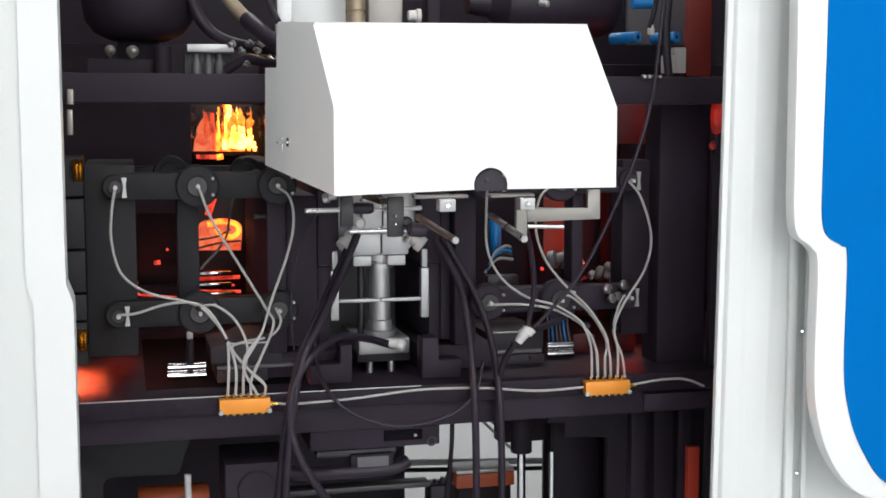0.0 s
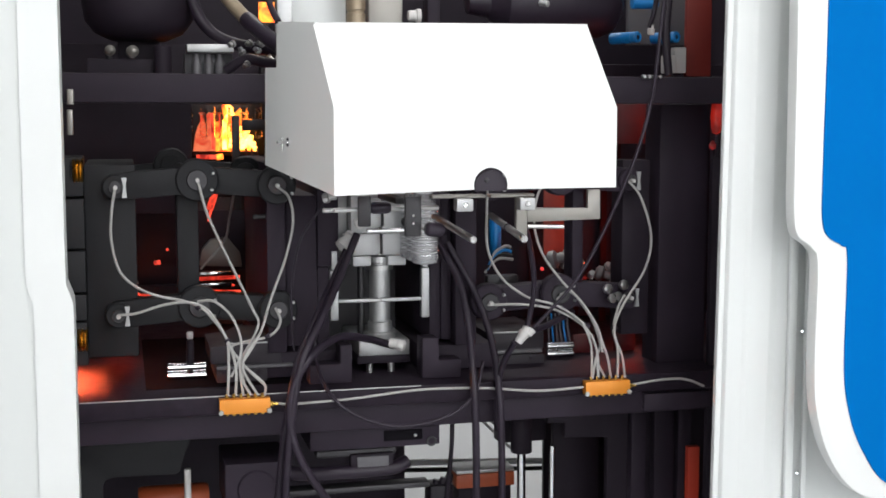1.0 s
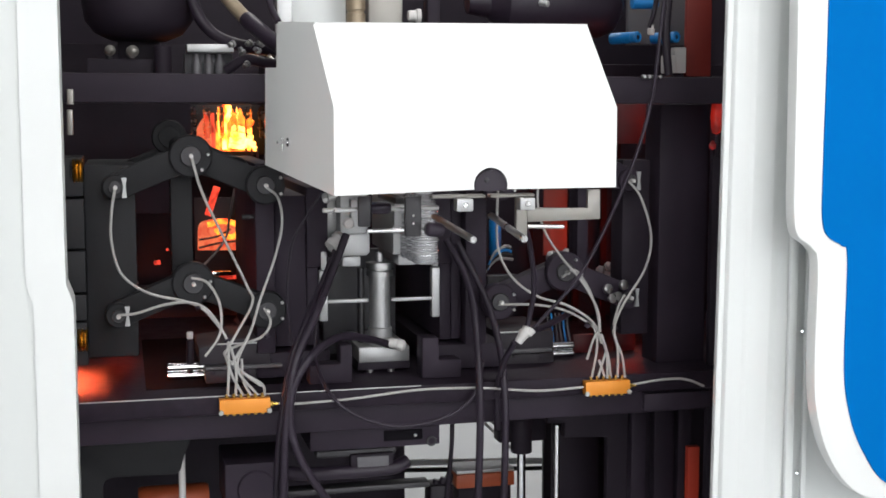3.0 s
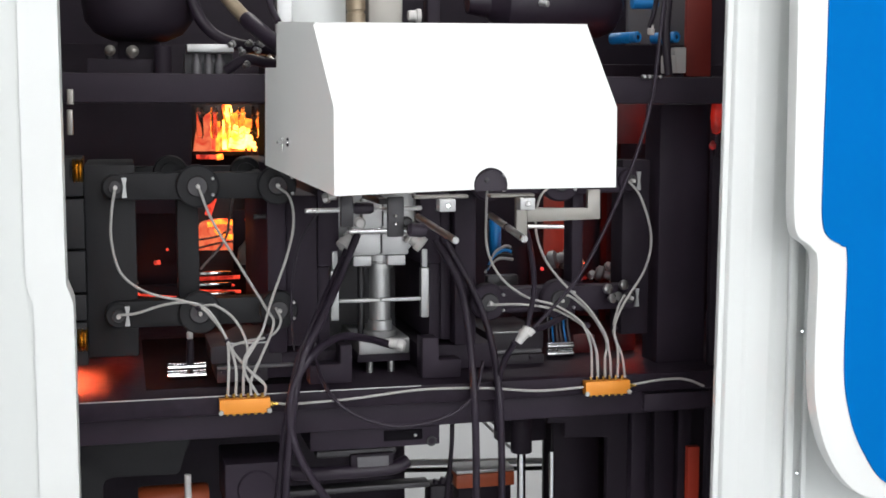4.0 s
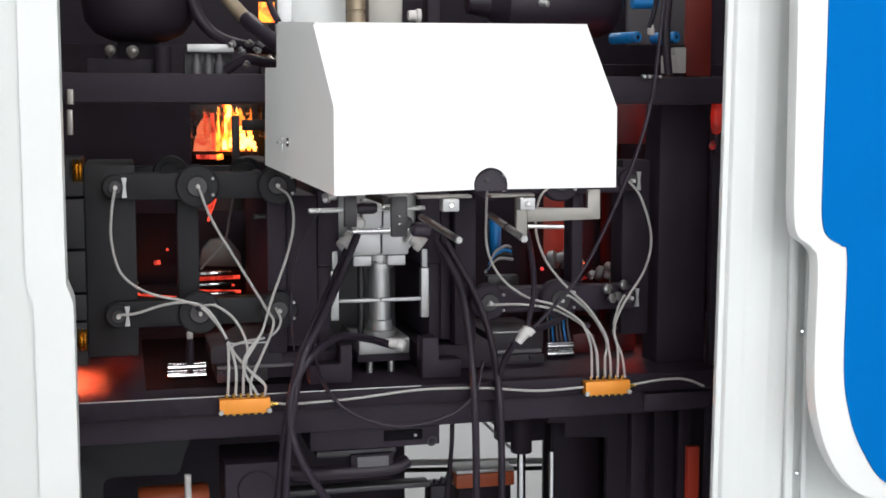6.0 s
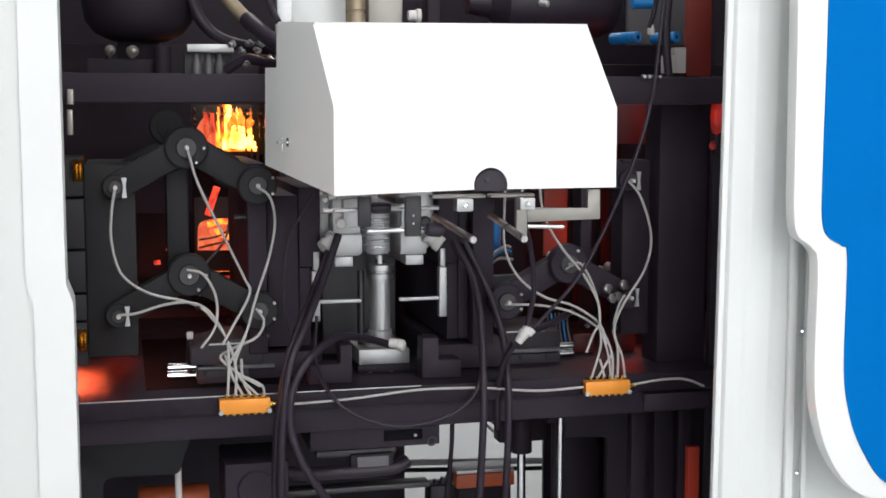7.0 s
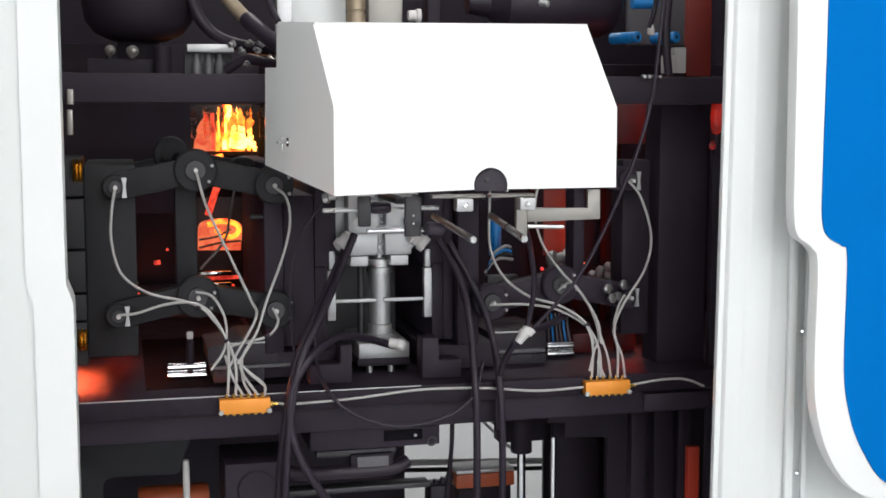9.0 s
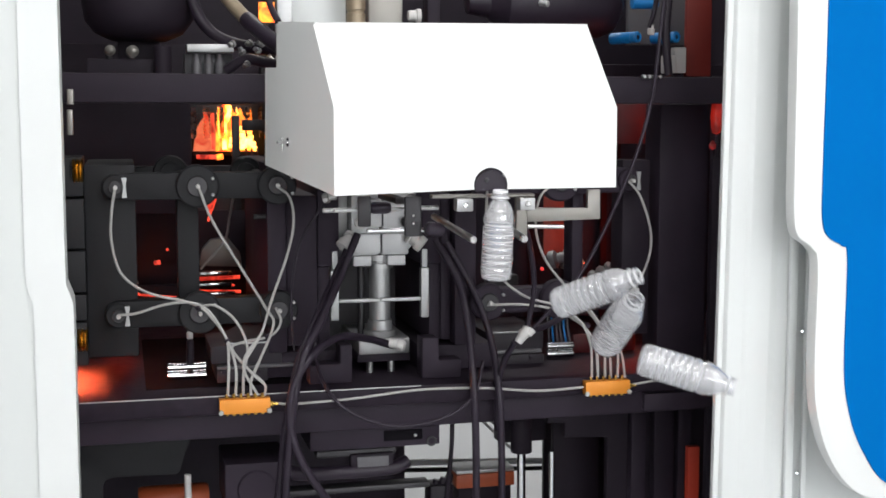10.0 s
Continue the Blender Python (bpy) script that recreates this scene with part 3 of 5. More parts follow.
for a, b, r in (((-0.366, 1.44, 1.573), (-0.37, 1.44, 1.48), 0.006), ((-0.316, 1.44, 1.599), (-0.305, 1.44, 1.561), 0.007), ((-0.372, 1.46, 1.46), (-0.351, 1.46, 1.463), 0.009)):
    part("lamp_tube", rod(B(), a, b, r), HEAT, oven)
for a, b, r in (((-0.381, 1.47, 1.599), (-0.38, 1.47, 1.485), 0.005), ((-0.434, 1.46, 1.462), (-0.37, 1.46, 1.461), 0.007)):
    part("lamp_tube", rod(B(), a, b, r), EMBER, oven)
# lower bank: reflected glow built as glowing plate and bright loop, dark ribs across
part("glow_plate", slab(B(), curve2([(-0.436, 1.168), (-0.433, 1.24), (-0.413, 1.261), (-0.355, 1.267), (-0.304, 1.252), (-0.297, 1.225), (-0.302, 1.165)], 4), "y", 1.45, 1.455), SALMON, oven)
part("lamp_tube", tube(B(), [(-0.405, 1.44, 1.249), (-0.357, 1.44, 1.259), (-0.318, 1.44, 1.25), (-0.308, 1.44, 1.228), (-0.328, 1.44, 1.21), (-0.362, 1.44, 1.216), (-0.38, 1.44, 1.236)], 0.0085, 10), HEAT, oven)
for pts in ([(-0.434, 1.42, 1.204), (-0.376, 1.42, 1.214), (-0.335, 1.42, 1.236)], [(-0.434, 1.42, 1.179), (-0.368, 1.42, 1.193), (-0.304, 1.42, 1.198)]):
    part("rib", tube(B(), pts, 0.0032, 8), IRON, oven)
# red streaks of light on rails and parts, built as glowing tubes
for a, b, r in (((-0.436, 1.41, 1.082), (-0.31, 1.41, 1.085), 0.006), ((-0.44, 1.36, 1.05), (-0.312, 1.36, 1.045), 0.005), ((-0.432, 1.36, 1.068), (-0.33, 1.36, 1.066), 0.004), ((-0.405, 1.42, 1.28), (-0.375, 1.42, 1.37), 0.011)):
    part("lamp_tube", rod(B(), a, b, r), EMBER, oven)
part("feed_line", tube(B(), [(-0.352, 1.04, 1.385), (-0.369, 1.04, 1.298), (-0.385, 1.04, 1.235), (-0.452, 1.04, 1.157)], 0.0035, 8), HOSE, oven, "milky plastic line before the lamps")
part("feed_line", tube(B(), [(-0.69, 1.0, 1.3), (-0.681, 1.0, 1.262), (-0.656, 1.0, 1.2), (-0.628, 1.0, 1.125)], 0.004, 8), HOSE, oven, "milky plastic line before the lamps")
# red glints and reflections, built as thin glowing rods
for a, b, r in (((-0.684, 0.95, 1.151), (-0.625, 0.95, 1.102), 0.004), ((-0.625, 0.95, 1.102), (-0.524, 0.95, 1.092), 0.003), ((-0.684, 0.95, 1.126), (-0.634, 0.95, 1.093), 0.003), ((-0.582, 1, 1.183), (-0.564, 1, 1.185), 0.006), ((-0.548, 1, 1.218), (-0.541, 1, 1.221), 0.004)):
    part("glow_rod", rod(B(), a, b, r), EMBER, oven, "dull red glowing rod in place of a reflection")
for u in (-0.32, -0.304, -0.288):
    part("guard_bar", box(B(), u, u + 0.006, 1.05, 1.056, 0.96, 1.5, 0.001), OVEN_TINT, oven, "guard bar with red oven glow in its colour")
# hidden tube, added to redden the inside of the oven
part("lamp_tube", rod(B(), (-0.702, 1.05, 1.054), (-0.697, 1.05, 1.238), 0.008), HIDDEN_RED, oven)
part("front_plate", box(B(), -1.2, -0.458, 1.275, 1.28, 1.3, 1.8, 0.002), DARKER, oven)

# sliding shutter plate of the oven; it passes before the lamps once a cycle
shutter = thing("oven_shutter", (0, 1.3, 0.95), "black steel oven shutter on a carriage", "shutter")
part("lower_plate", box(B(), -0.451, -0.272, 1.30, 1.31, 1.121, 1.305, 0.002), DARKER, shutter)
part("jaw", slab(B(), [(-0.443, 1.14), (-0.435, 1.188), (-0.408, 1.218), (-0.357, 1.224), (-0.32, 1.178), (-0.314, 1.133)], "y", 1.27, 1.299, 0.003), PLATE, shutter, "nickel plated gripping jaw")
# red highlight beside the jaw, painted as a glowing rod
part("glow_rod", rod(B(), (-0.399, 1.28, 1.324), (-0.413, 1.28, 1.273), 0.004), EMBER, shutter, "dull red glowing rod in place of a reflection")
part("upper_bar", box(B(), -0.336, -0.312, 1.30, 1.31, 1.305, 1.591, 0.002), IRON, shutter)
part("upper_lug", box(B(), -0.305, -0.233, 1.302, 1.312, 1.545, 1.579, 0.002), IRON, shutter)
part("preform_block", box(B(), -0.249, -0.197, 1.302, 1.312, 1.872, 1.932), HEAT, shutter, "glowing hot preform block")
part("riser", box(B(), -0.244, -0.22, 1.312, 1.322, 1.539, 1.872), IRON, shutter)
part("carriage", box(B(), -0.451, -0.238, 1.295, 1.32, 0.955, 0.98, 0.002), IRON, shutter)
part("stem", box(B(), -0.289, -0.272, 1.302, 1.314, 0.98, 1.139, 0.002), IRON, shutter)

# preforms on a chain before the upper lamps
chain = thing("preform_chain", (-0.6, 1.36, 1.6), "row of clear warm preforms hanging from a chain", "preforms")
part("chain_rail", box(B(), -0.458 - 1.0, -0.209 + 0.2, 1.35, 1.37, 1.624, 1.641, 0.002), IRON, chain)
for i in range(22):
    px = -0.458 - 0.62 + i * 0.042
    pz = 1.617
    part("preform", turned(B(), (px, 1.36, pz), (0, 0, -1), [(0.009, 0), (0.009, 0.016), (0.014, 0.017), (0.014, 0.02), (0.01, 0.022), (0.011, 0.085), (0.008, 0.094), (0, 0.097)], 12), AMBER, chain)

# polished blocks below that catch the lamp light
for z, d in ((1.096, 0.0), (1.068, 0.01), (1.129, 0.0)):
    single("guide_rail", box(B(), -0.454, -0.36 + d, 1.1, 1.13, z, z + 0.012, 0.002), CHROME, "polished steel guide rail under the oven lamps", "rail", "oven guide rails")
floor_lamp = thing("oven_lamp", (-0.8, 0.75, BED), "low red heating lamp tube beside the clamp", "lamp", "red heating lamps")
part("lamp_tube", rod(B(), (-0.85, 0.38, 0.967), (-0.85, 0.64, 0.967), 0.007), FLOOR_RED, floor_lamp)
# unseen hood and shades, added to keep the red light on the bed
part("hood", box(B(), -0.858, -0.79, 0.36, 0.8, 1.005, 1.012, 0.002), IRON, floor_lamp)
part("side_shade", box(B(), -0.797, -0.793, 0.36, 0.8, 0.963, 1.004, 0.001), IRON, floor_lamp)
part("end_shade", box(B(), -0.858, -0.798, 0.352, 0.358, 0.962, 1.004, 0.001), IRON, floor_lamp)
part("holder", box(B(), -0.85, -0.81, 0.801, 0.83, BED, 1.03, 0.002), IRON, floor_lamp)
# unseen tubes, added to throw red light on the plates and bars
red = thing("oven_lamp", (0.9, 0.9, BED), "unseen upright red tubes added to redden the back of the clamp", "lamp", "red heating lamps")
part("lamp_tube", rod(B(), (0.787, 0.56, 0.923), (0.786, 0.56, 0.962), 0.006), ADDED_RED, red)
part("lamp_tube", rod(B(), (0.782, 0.56, 1.547), (0.781, 0.56, 1.577), 0.006), ADDED_RED, red)
part("lamp_tube", rod(B(), (0.728, 0.76, 0.888), (0.726, 0.76, 0.954), 0.006), ADDED_RED, red)
part("lamp_tube", rod(B(), (0.798, 0.85, 1.104), (0.795, 0.85, 1.254), 0.007), ADDED_RED, red)
part("holder", box(B(), 0.782, 0.805, 0.58, 0.595, 0.895, 1.615), IRON, red)
# surfaces lit red by the oven, built as red coloured plates and bars
single("red_lit_plate", box(B(), 0.628, 0.774, 0.62, 0.63, 1.516, 1.624), OVEN_TINT, "plate in the machine with red oven glow in its colour", "panel", "red plates")
single("red_lit_plate", box(B(), 0.56, 0.635, 1, 1.01, 1.173, 1.372), PLATE_OVEN_TINT, "plate in the machine with orange red oven glow in its colour", "panel", "red plates")
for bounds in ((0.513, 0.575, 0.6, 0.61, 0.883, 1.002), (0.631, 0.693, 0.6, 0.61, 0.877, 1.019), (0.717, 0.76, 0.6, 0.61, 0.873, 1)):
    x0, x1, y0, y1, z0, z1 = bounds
    single("red_lit_plate", box(B(), x0, x1, y0, y1, BED + 0.001, z1), OVEN_TINT, "plate on the bed with dull red oven glow in its colour", "panel", "red plates")
guard = thing("red_lit_bars", (0.5, 1.1, BED), "upright bars at the back of the machine, red glow in their colour", "grille")
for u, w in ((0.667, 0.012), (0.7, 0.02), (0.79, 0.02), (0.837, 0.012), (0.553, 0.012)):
    part("guard_bar", box(B(), u - w / 2, u + w / 2, 1.1, 1.115, BED + 0.001, 1.6, 0.002), DIM_OVEN_TINT, guard)
# red glints, painted as short glowing rods
for p in ((0.563, 0.8, 1.21), (0.577, 0.7, 1.144), (0.679, 0.7, 1.167)):
    part("glint_rod", rod(B(), p, (p[0] + 0.008, p[1], p[2] - 0.003), 0.0045), RED_GLINT, guard, "small red glowing rod end in place of a glint")
# red reflection on the column, built as glowing bodies on a stem
signal = thing("red_reflection", (0.795, 0.345, 1.5), "dim glowing body for a red reflection on the frame column", "signal lamp")
part("reflection_body", turned(B(), (0.797, 0.345, 1.545), (0, 0, 1), [(0, 0), (0.01, 0.004), (0.014, 0.02), (0.016, 0.045), (0.013, 0.075), (0.006, 0.09), (0, 0.092)], 18), RED_GLINT, signal)
part("lower_reflection", turned(B(), (0.787, 0.345, 1.506), (0, 0, 1), [(0, 0), (0.008, 0.004), (0.009, 0.014), (0, 0.026)], 14), DULL_RED, signal)
part("reflection_stem", rod(B(), (0.8, 0.347, 1.49), (0.8, 0.347, 1.64), 0.004), RUBBER, signal)
for k, (a, r) in enumerate((((0.533, 0.8, 1.18), 0.02), ((0.572, 0.8, 1.191), 0.018), ((0.601, 0.8, 1.165), 0.013), ((0.641, 0.8, 1.131), 0.014), ((0.551, 0.78, 1.169), 0.014))):
    single("pipe_fitting", turned(B(), a, (0.6 - 0.3 * k, -0.7, 0.5), [(0, 0), (r * 0.7, 0), (r, r * 0.4), (r, r), (r * 0.6, r * 1.3), (r * 0.6, r * 2), (0, r * 2.1)], 10), STEEL, "bright steel pipe fitting in the machine", "fitting", "pipe fittings")
for a in ((0.516, 0.37, 1.157), (0.543, 0.37, 1.136), (0.558, 0.37, 1.166), (0.526, 0.365, 1.134)):
    single("pipe_fitting", turned(B(), a, (0.3, -1, 0.2), [(0, 0), (0.011, 0), (0.013, 0.004), (0.013, 0.012), (0.007, 0.014), (0, 0.014)], 8), STEEL, "bright steel fitting on the clamp", "fitting", "pipe fittings")
for k in range(4):
    d = 0.011 * k
    single("air_pipe", tube(B(), [(0.292 + d * 0.3, 0.7, 1.165 + d * 0.4), (0.31 + d * 0.3, 0.7, 1.19 + d * 0.9), (0.336 + d * 0.4, 0.7, 1.204 + d), (0.372 - d * 0.2, 0.7, 1.2 + d)], 0.0042, 8), (HOSE, IRON, BLUE_PLASTIC, HOSE)[k], "bent plastic air pipe behind the clamp", "air pipe", "bent air pipes")
single("pipe_bracket", box(B(), 0.296, 0.385, 0.69, 0.72, 1.124, 1.158, 0.003), IRON, "dark bracket holding bent air pipes", "bracket")
for (vx, vz), size, axis in (((0.492, 1.186), 0.026, (0.8, -0.5, 0.25)), ((0.535, 1.205), 0.018, (0.9, -0.2, -0.2)), ((0.634, 1.15), 0.022, (0.9, -0.4, -0.25)), ((0.67, 1.158), 0.016, (0.5, -0.6, 0.6))):
    valve = thing("pipe_joint", (vx, 0.76, vz), "worn grey steel pipe joint at the back of the clamp", "fitting", "pipe joints")
    part("body", turned(B(), (vx, 0.76, vz), axis, [(0, 0), (size * 0.6, 0), (size, size * 0.3), (size, size * 0.9), (size * 0.55, size * 1.2), (size * 0.55, size * 2), (0, size * 2)], 12), WORN_STEEL, valve)
    part("nut", turned(B(), Vector((vx, 0.76, vz)) + Vector(axis).normalized() * size * 2.05, axis, [(0, 0), (size * 0.8, 0), (size * 0.8, size * 0.6), (0, size * 0.6)], 6), STEEL, valve)
# more red glints, added as tiny glowing dots
for p in ((0.585, 0.745, 1.133), (0.47, 0.745, 1.166), (0.70, 0.745, 1.175), (0.78, 0.745, 1.2)):
    single("red_dot", turned(B(), p, (0, -1, 0), [(0.005, 0), (0.005, 0.004), (0.003, 0.007), (0, 0.008)], 10), GLINT_DOT, "tiny red glowing dot added for a glint", "indicator lamp", "indicator lamps")
for k in range(6):
    single("air_pipe", tube(B(), [(0.445 + k * 0.011, 0.62, 1.06), (0.445 + k * 0.011, 0.61, 1.021), (0.445 + k * 0.012, 0.6, 0.981)], 0.003, 8), (GREY, BLUE_PLASTIC, GREY)[k % 3], "thin plastic air pipe behind the clamp", "air pipe", "thin air pipes")
single("orange_post", box(B(), 0.806, 0.84, 0.49, 0.512, 0, 0.70), RED_LACQUER, "orange red painted steel post below the bed", "post")
single("blue_cylinder", turned(B(), (0.379, 0.9, 1.19), (0, 0, 1), [(0, 0), (0.016, 0), (0.018, 0.003), (0.018, 0.1), (0.016, 0.103), (0, 0.103)]), BLUE_PLASTIC, "blue plastic air cylinder in the machine", "cylinder")

# ---- gripper rails under the cover ----
grip_fix = thing("gripper_rail", (0.15, -0.1, 1.4), "nickel plated gripper bracket with guide rod", "gripper rail", "gripper rails")
part("strip", box(B(), 0.076, 0.172, -0.1, -0.07, 1.425, 1.432), PLATE, grip_fix)
part("clamp_block", box(B(), 0.134, 0.167, -0.12, -0.09, 1.399, 1.425), ALU, grip_fix)
part("screw", rod(B(), (0.149, -0.125, 1.413), (0.152, -0.115, 1.412), 0.006), CHROME, grip_fix)
part("bracket", box(B(), 0.141, 0.166, -0.07, -0.055, 1.337, 1.422), PLATE, grip_fix)
part("arm", slab(B(), [(0.169, 1.4), (0.304, 1.397), (0.304, 1.436), (0.332, 1.436), (0.333, 1.373), (0.169, 1.369)], "y", -0.06, -0.05, 0.001), PLATE, grip_fix)
part("pin", rod(B(), (0.168, -0.06, 1.361), (0.251, -0.06, 1.358), 0.005), CHROME, grip_fix)
part("guide_rod", rod(B(), (0.125, -0.18, 1.345), (0.14, 0.12, 1.37), 0.0075), STEEL, grip_fix)
grip_mov = thing("gripper_rail", (-0.05, -0.1, 1.4), "steel gripper rail with chrome rods and black clamps", "gripper rail", "gripper rails")
part("strip", box(B(), -0.048, 0.066, -0.1, -0.07, 1.425, 1.432), PLATE, grip_mov)
part("clamp_block", box(B(), -0.001, 0.034, -0.12, -0.09, 1.399, 1.425), ALU, grip_mov)
part("screw", rod(B(), (0.016, -0.125, 1.412), (0.019, -0.115, 1.411), 0.006), CHROME, grip_mov)
part("upper_rod", rod(B(), (-0.259, 0, 1.397), (-0.01, 0, 1.399), 0.005), STEEL, grip_mov)
part("lower_rod", rod(B(), (-0.176, -0.05, 1.357), (-0.042, -0.05, 1.357), 0.0045), CHROME, grip_mov)
part("bracket", box(B(), -0.187, -0.16, -0.02, -0.008, 1.363, 1.427), IRON, grip_mov)
part("bracket", box(B(), -0.096, -0.061, -0.06, -0.048, 1.344, 1.428), IRON, grip_mov)
part("screw", rod(B(), (-0.08, -0.066, 1.388), (-0.078, -0.058, 1.388), 0.003), CHROME, grip_mov)
part("screw", rod(B(), (-0.08, -0.066, 1.372), (-0.078, -0.058, 1.371), 0.003), CHROME, grip_mov)
part("rod_clamp", turned(B(), (-0.157, 0, 1.401), (1, 0, 0), [(0, 0), (0.01, 0), (0.013, 0.006), (0.013, 0.035), (0.01, 0.042), (0, 0.042)], 16), RUBBER, grip_mov)
part("rod_clamp", turned(B(), (-0.056, -0.07, 1.361), (1, 0, -0.1), [(0, 0), (0.01, 0), (0.015, 0.006), (0.015, 0.032), (0.01, 0.04), (0, 0.04)], 16), RUBBER, grip_mov)
part("guide_rod", rod(B(), (0.018, -0.18, 1.346), (0.009, 0.12, 1.37), 0.0075), STEEL, grip_mov)
part("rail_bar", box(B(), -0.093, -0.07, 0.05, 0.25, 1.404, 1.418), IRON, grip_mov)

# ---- grease distributors and lines ----
def distributor(x, z, n=6):
    d = thing("grease_distributor", (x, 0.29, z), "orange anodised grease distributor block on the bed edge", "distributor", "grease distributors")
    part("block", box(B(), x - 0.058, x + 0.058, 0.27, 0.296, z - 0.017, z + 0.017, 0.002), ORANGE, d)
    for i in range(n):
        px = x - 0.041 + i * 0.0164
        part("outlet", turned(B(), (px, 0.283, z + 0.0175), (0, 0, 1), [(0, 0), (0.0045, 0), (0.0045, 0.005), (0.0035, 0.006), (0.0035, 0.01), (0, 0.01)], 8), BRASS, d)
        part("drain_screw", turned(B(), (px, 0.283, z - 0.0175), (0, 0, -1), [(0, 0), (0.004, 0), (0.004, 0.005), (0, 0.005)], 8), BRASS, d)
    for sgn in (-1, 1):
        part("mounting_screw", rod(B(), (x + sgn * 0.055, 0.264, z - 0.012), (x + sgn * 0.055, 0.272, z - 0.012), 0.006), ALU, d)
    part("inlet", turned(B(), (x + 0.059, 0.283, z), (1, 0, 0), [(0, 0), (0.006, 0), (0.006, 0.006), (0.004, 0.008), (0.004, 0.02), (0, 0.02)], 8), BRASS, d)
    return d


distributor(-0.401, 0.929)
distributor(0.486, 0.926)
HR = 0.0032
lines = []


def grease_line(pts, key=None, split=None):
    """A grease line from a pin to its distributor; with a key, its upper run follows that pin."""
    g = thing("grease_line", pts[0], "thin milky plastic grease line", "grease line", "grease lines")
    if key is None:
        part("hose", tube(B(), pts, HR, 8), HOSE, g)
    else:
        up = part("upper_hose", tube(B(), pts[:split + 2], HR, 8), HOSE, g)
        low = part("lower_hose", tube(B(), pts[split:], HR, 8), HOSE, g, origin=pts[-1])
        lines.append((up, low, key, Vector(pts[0]), Vector(pts[split]), Vector(pts[-1])))
    return g


grease_line([(-0.678, 0.365, 1.433), (-0.688, 0.35, 1.37), (-0.689, 0.345, 1.307), (-0.669, 0.34, 1.235), (-0.613, 0.34, 1.191), (-0.538, 0.34, 1.17), (-0.493, 0.335, 1.152), (-0.457, 0.32, 1.113), (-0.437, 0.3, 1.076), (-0.436, 0.285, 1.02), (-0.439, 0.283, 0.954)])
grease_line([(-0.68, 0.365, 1.137), (-0.639, 0.355, 1.141), (-0.576, 0.345, 1.16), (-0.519, 0.335, 1.165), (-0.475, 0.33, 1.143), (-0.437, 0.3, 1.08), (-0.42, 0.285, 1.019), (-0.421, 0.283, 0.953)])
grease_line([(-0.498, 0.365, 1.148), (-0.463, 0.345, 1.155), (-0.423, 0.335, 1.129), (-0.399, 0.32, 1.091), (-0.391, 0.3, 1.052), (-0.402, 0.285, 1.005), (-0.404, 0.283, 0.952)], (-1, "low", "mid_pin"), 4)
grease_line([(-0.494, 0.365, 1.436), (-0.463, 0.35, 1.353), (-0.407, 0.34, 1.254), (-0.344, 0.335, 1.146), (-0.327, 0.33, 1.106), (-0.362, 0.3, 1.033), (-0.384, 0.285, 0.991), (-0.387, 0.283, 0.952)], (-1, "up", "mid_pin"), 5)
grease_line([(-0.31, 0.365, 1.428), (-0.283, 0.35, 1.402), (-0.275, 0.345, 1.343), (-0.293, 0.34, 1.264), (-0.33, 0.33, 1.167), (-0.358, 0.31, 1.091), (-0.403, 0.285, 1.025), (-0.371, 0.283, 0.951)], (-1, "up", "inner_pin"), 5)
grease_line([(-0.317, 0.365, 1.141), (-0.308, 0.345, 1.11), (-0.334, 0.335, 1.08), (-0.399, 0.32, 1.07), (-0.426, 0.305, 1.058), (-0.39, 0.285, 1.011), (-0.355, 0.283, 0.976), (-0.355, 0.283, 0.95)], (-1, "low", "inner_pin"), 5)
grease_line([(0.57, 0.365, 1.43), (0.599, 0.35, 1.386), (0.623, 0.34, 1.289), (0.604, 0.335, 1.207), (0.55, 0.33, 1.128), (0.516, 0.31, 1.069), (0.516, 0.285, 1.016), (0.515, 0.283, 0.949)])
grease_line([(0.564, 0.365, 1.142), (0.539, 0.35, 1.107), (0.517, 0.32, 1.056), (0.529, 0.29, 1.001), (0.534, 0.283, 0.948)])
grease_line([(0.202, 0.365, 1.421), (0.198, 0.36, 1.353), (0.198, 0.35, 1.27), (0.23, 0.345, 1.201), (0.294, 0.34, 1.15), (0.371, 0.33, 1.125), (0.431, 0.31, 1.083), (0.446, 0.29, 1.033), (0.448, 0.283, 0.952)], (1, "up", "inner_pin"), 6)
grease_line([(0.38, 0.365, 1.43), (0.332, 0.35, 1.393), (0.322, 0.35, 1.316), (0.346, 0.345, 1.239), (0.396, 0.34, 1.175), (0.453, 0.33, 1.118), (0.487, 0.3, 1.057), (0.495, 0.285, 1.003), (0.498, 0.283, 0.949)], (1, "up", "mid_pin"), 6)
grease_line([(0.203, 0.365, 1.129), (0.297, 0.35, 1.128), (0.375, 0.34, 1.112), (0.44, 0.315, 1.071), (0.461, 0.29, 1.018), (0.464, 0.283, 0.951)], (1, "low", "inner_pin"), 4)
grease_line([(0.383, 0.365, 1.122), (0.406, 0.345, 1.148), (0.462, 0.335, 1.101), (0.492, 0.305, 1.039), (0.482, 0.285, 0.997), (0.482, 0.283, 0.95)], (1, "low", "mid_pin"), 4)
grease_line([(-0.331, 0.283, 0.93), (-0.288, 0.28, 0.927), (-0.154, 0.285, 0.93), (0.011, 0.29, 0.942), (0.166, 0.292, 0.938), (0.309, 0.29, 0.924), (0.426, 0.283, 0.928)])
grease_line([(0.557, 0.283, 0.929), (0.648, 0.285, 0.937), (0.702, 0.285, 0.933), (0.751, 0.29, 0.913)])

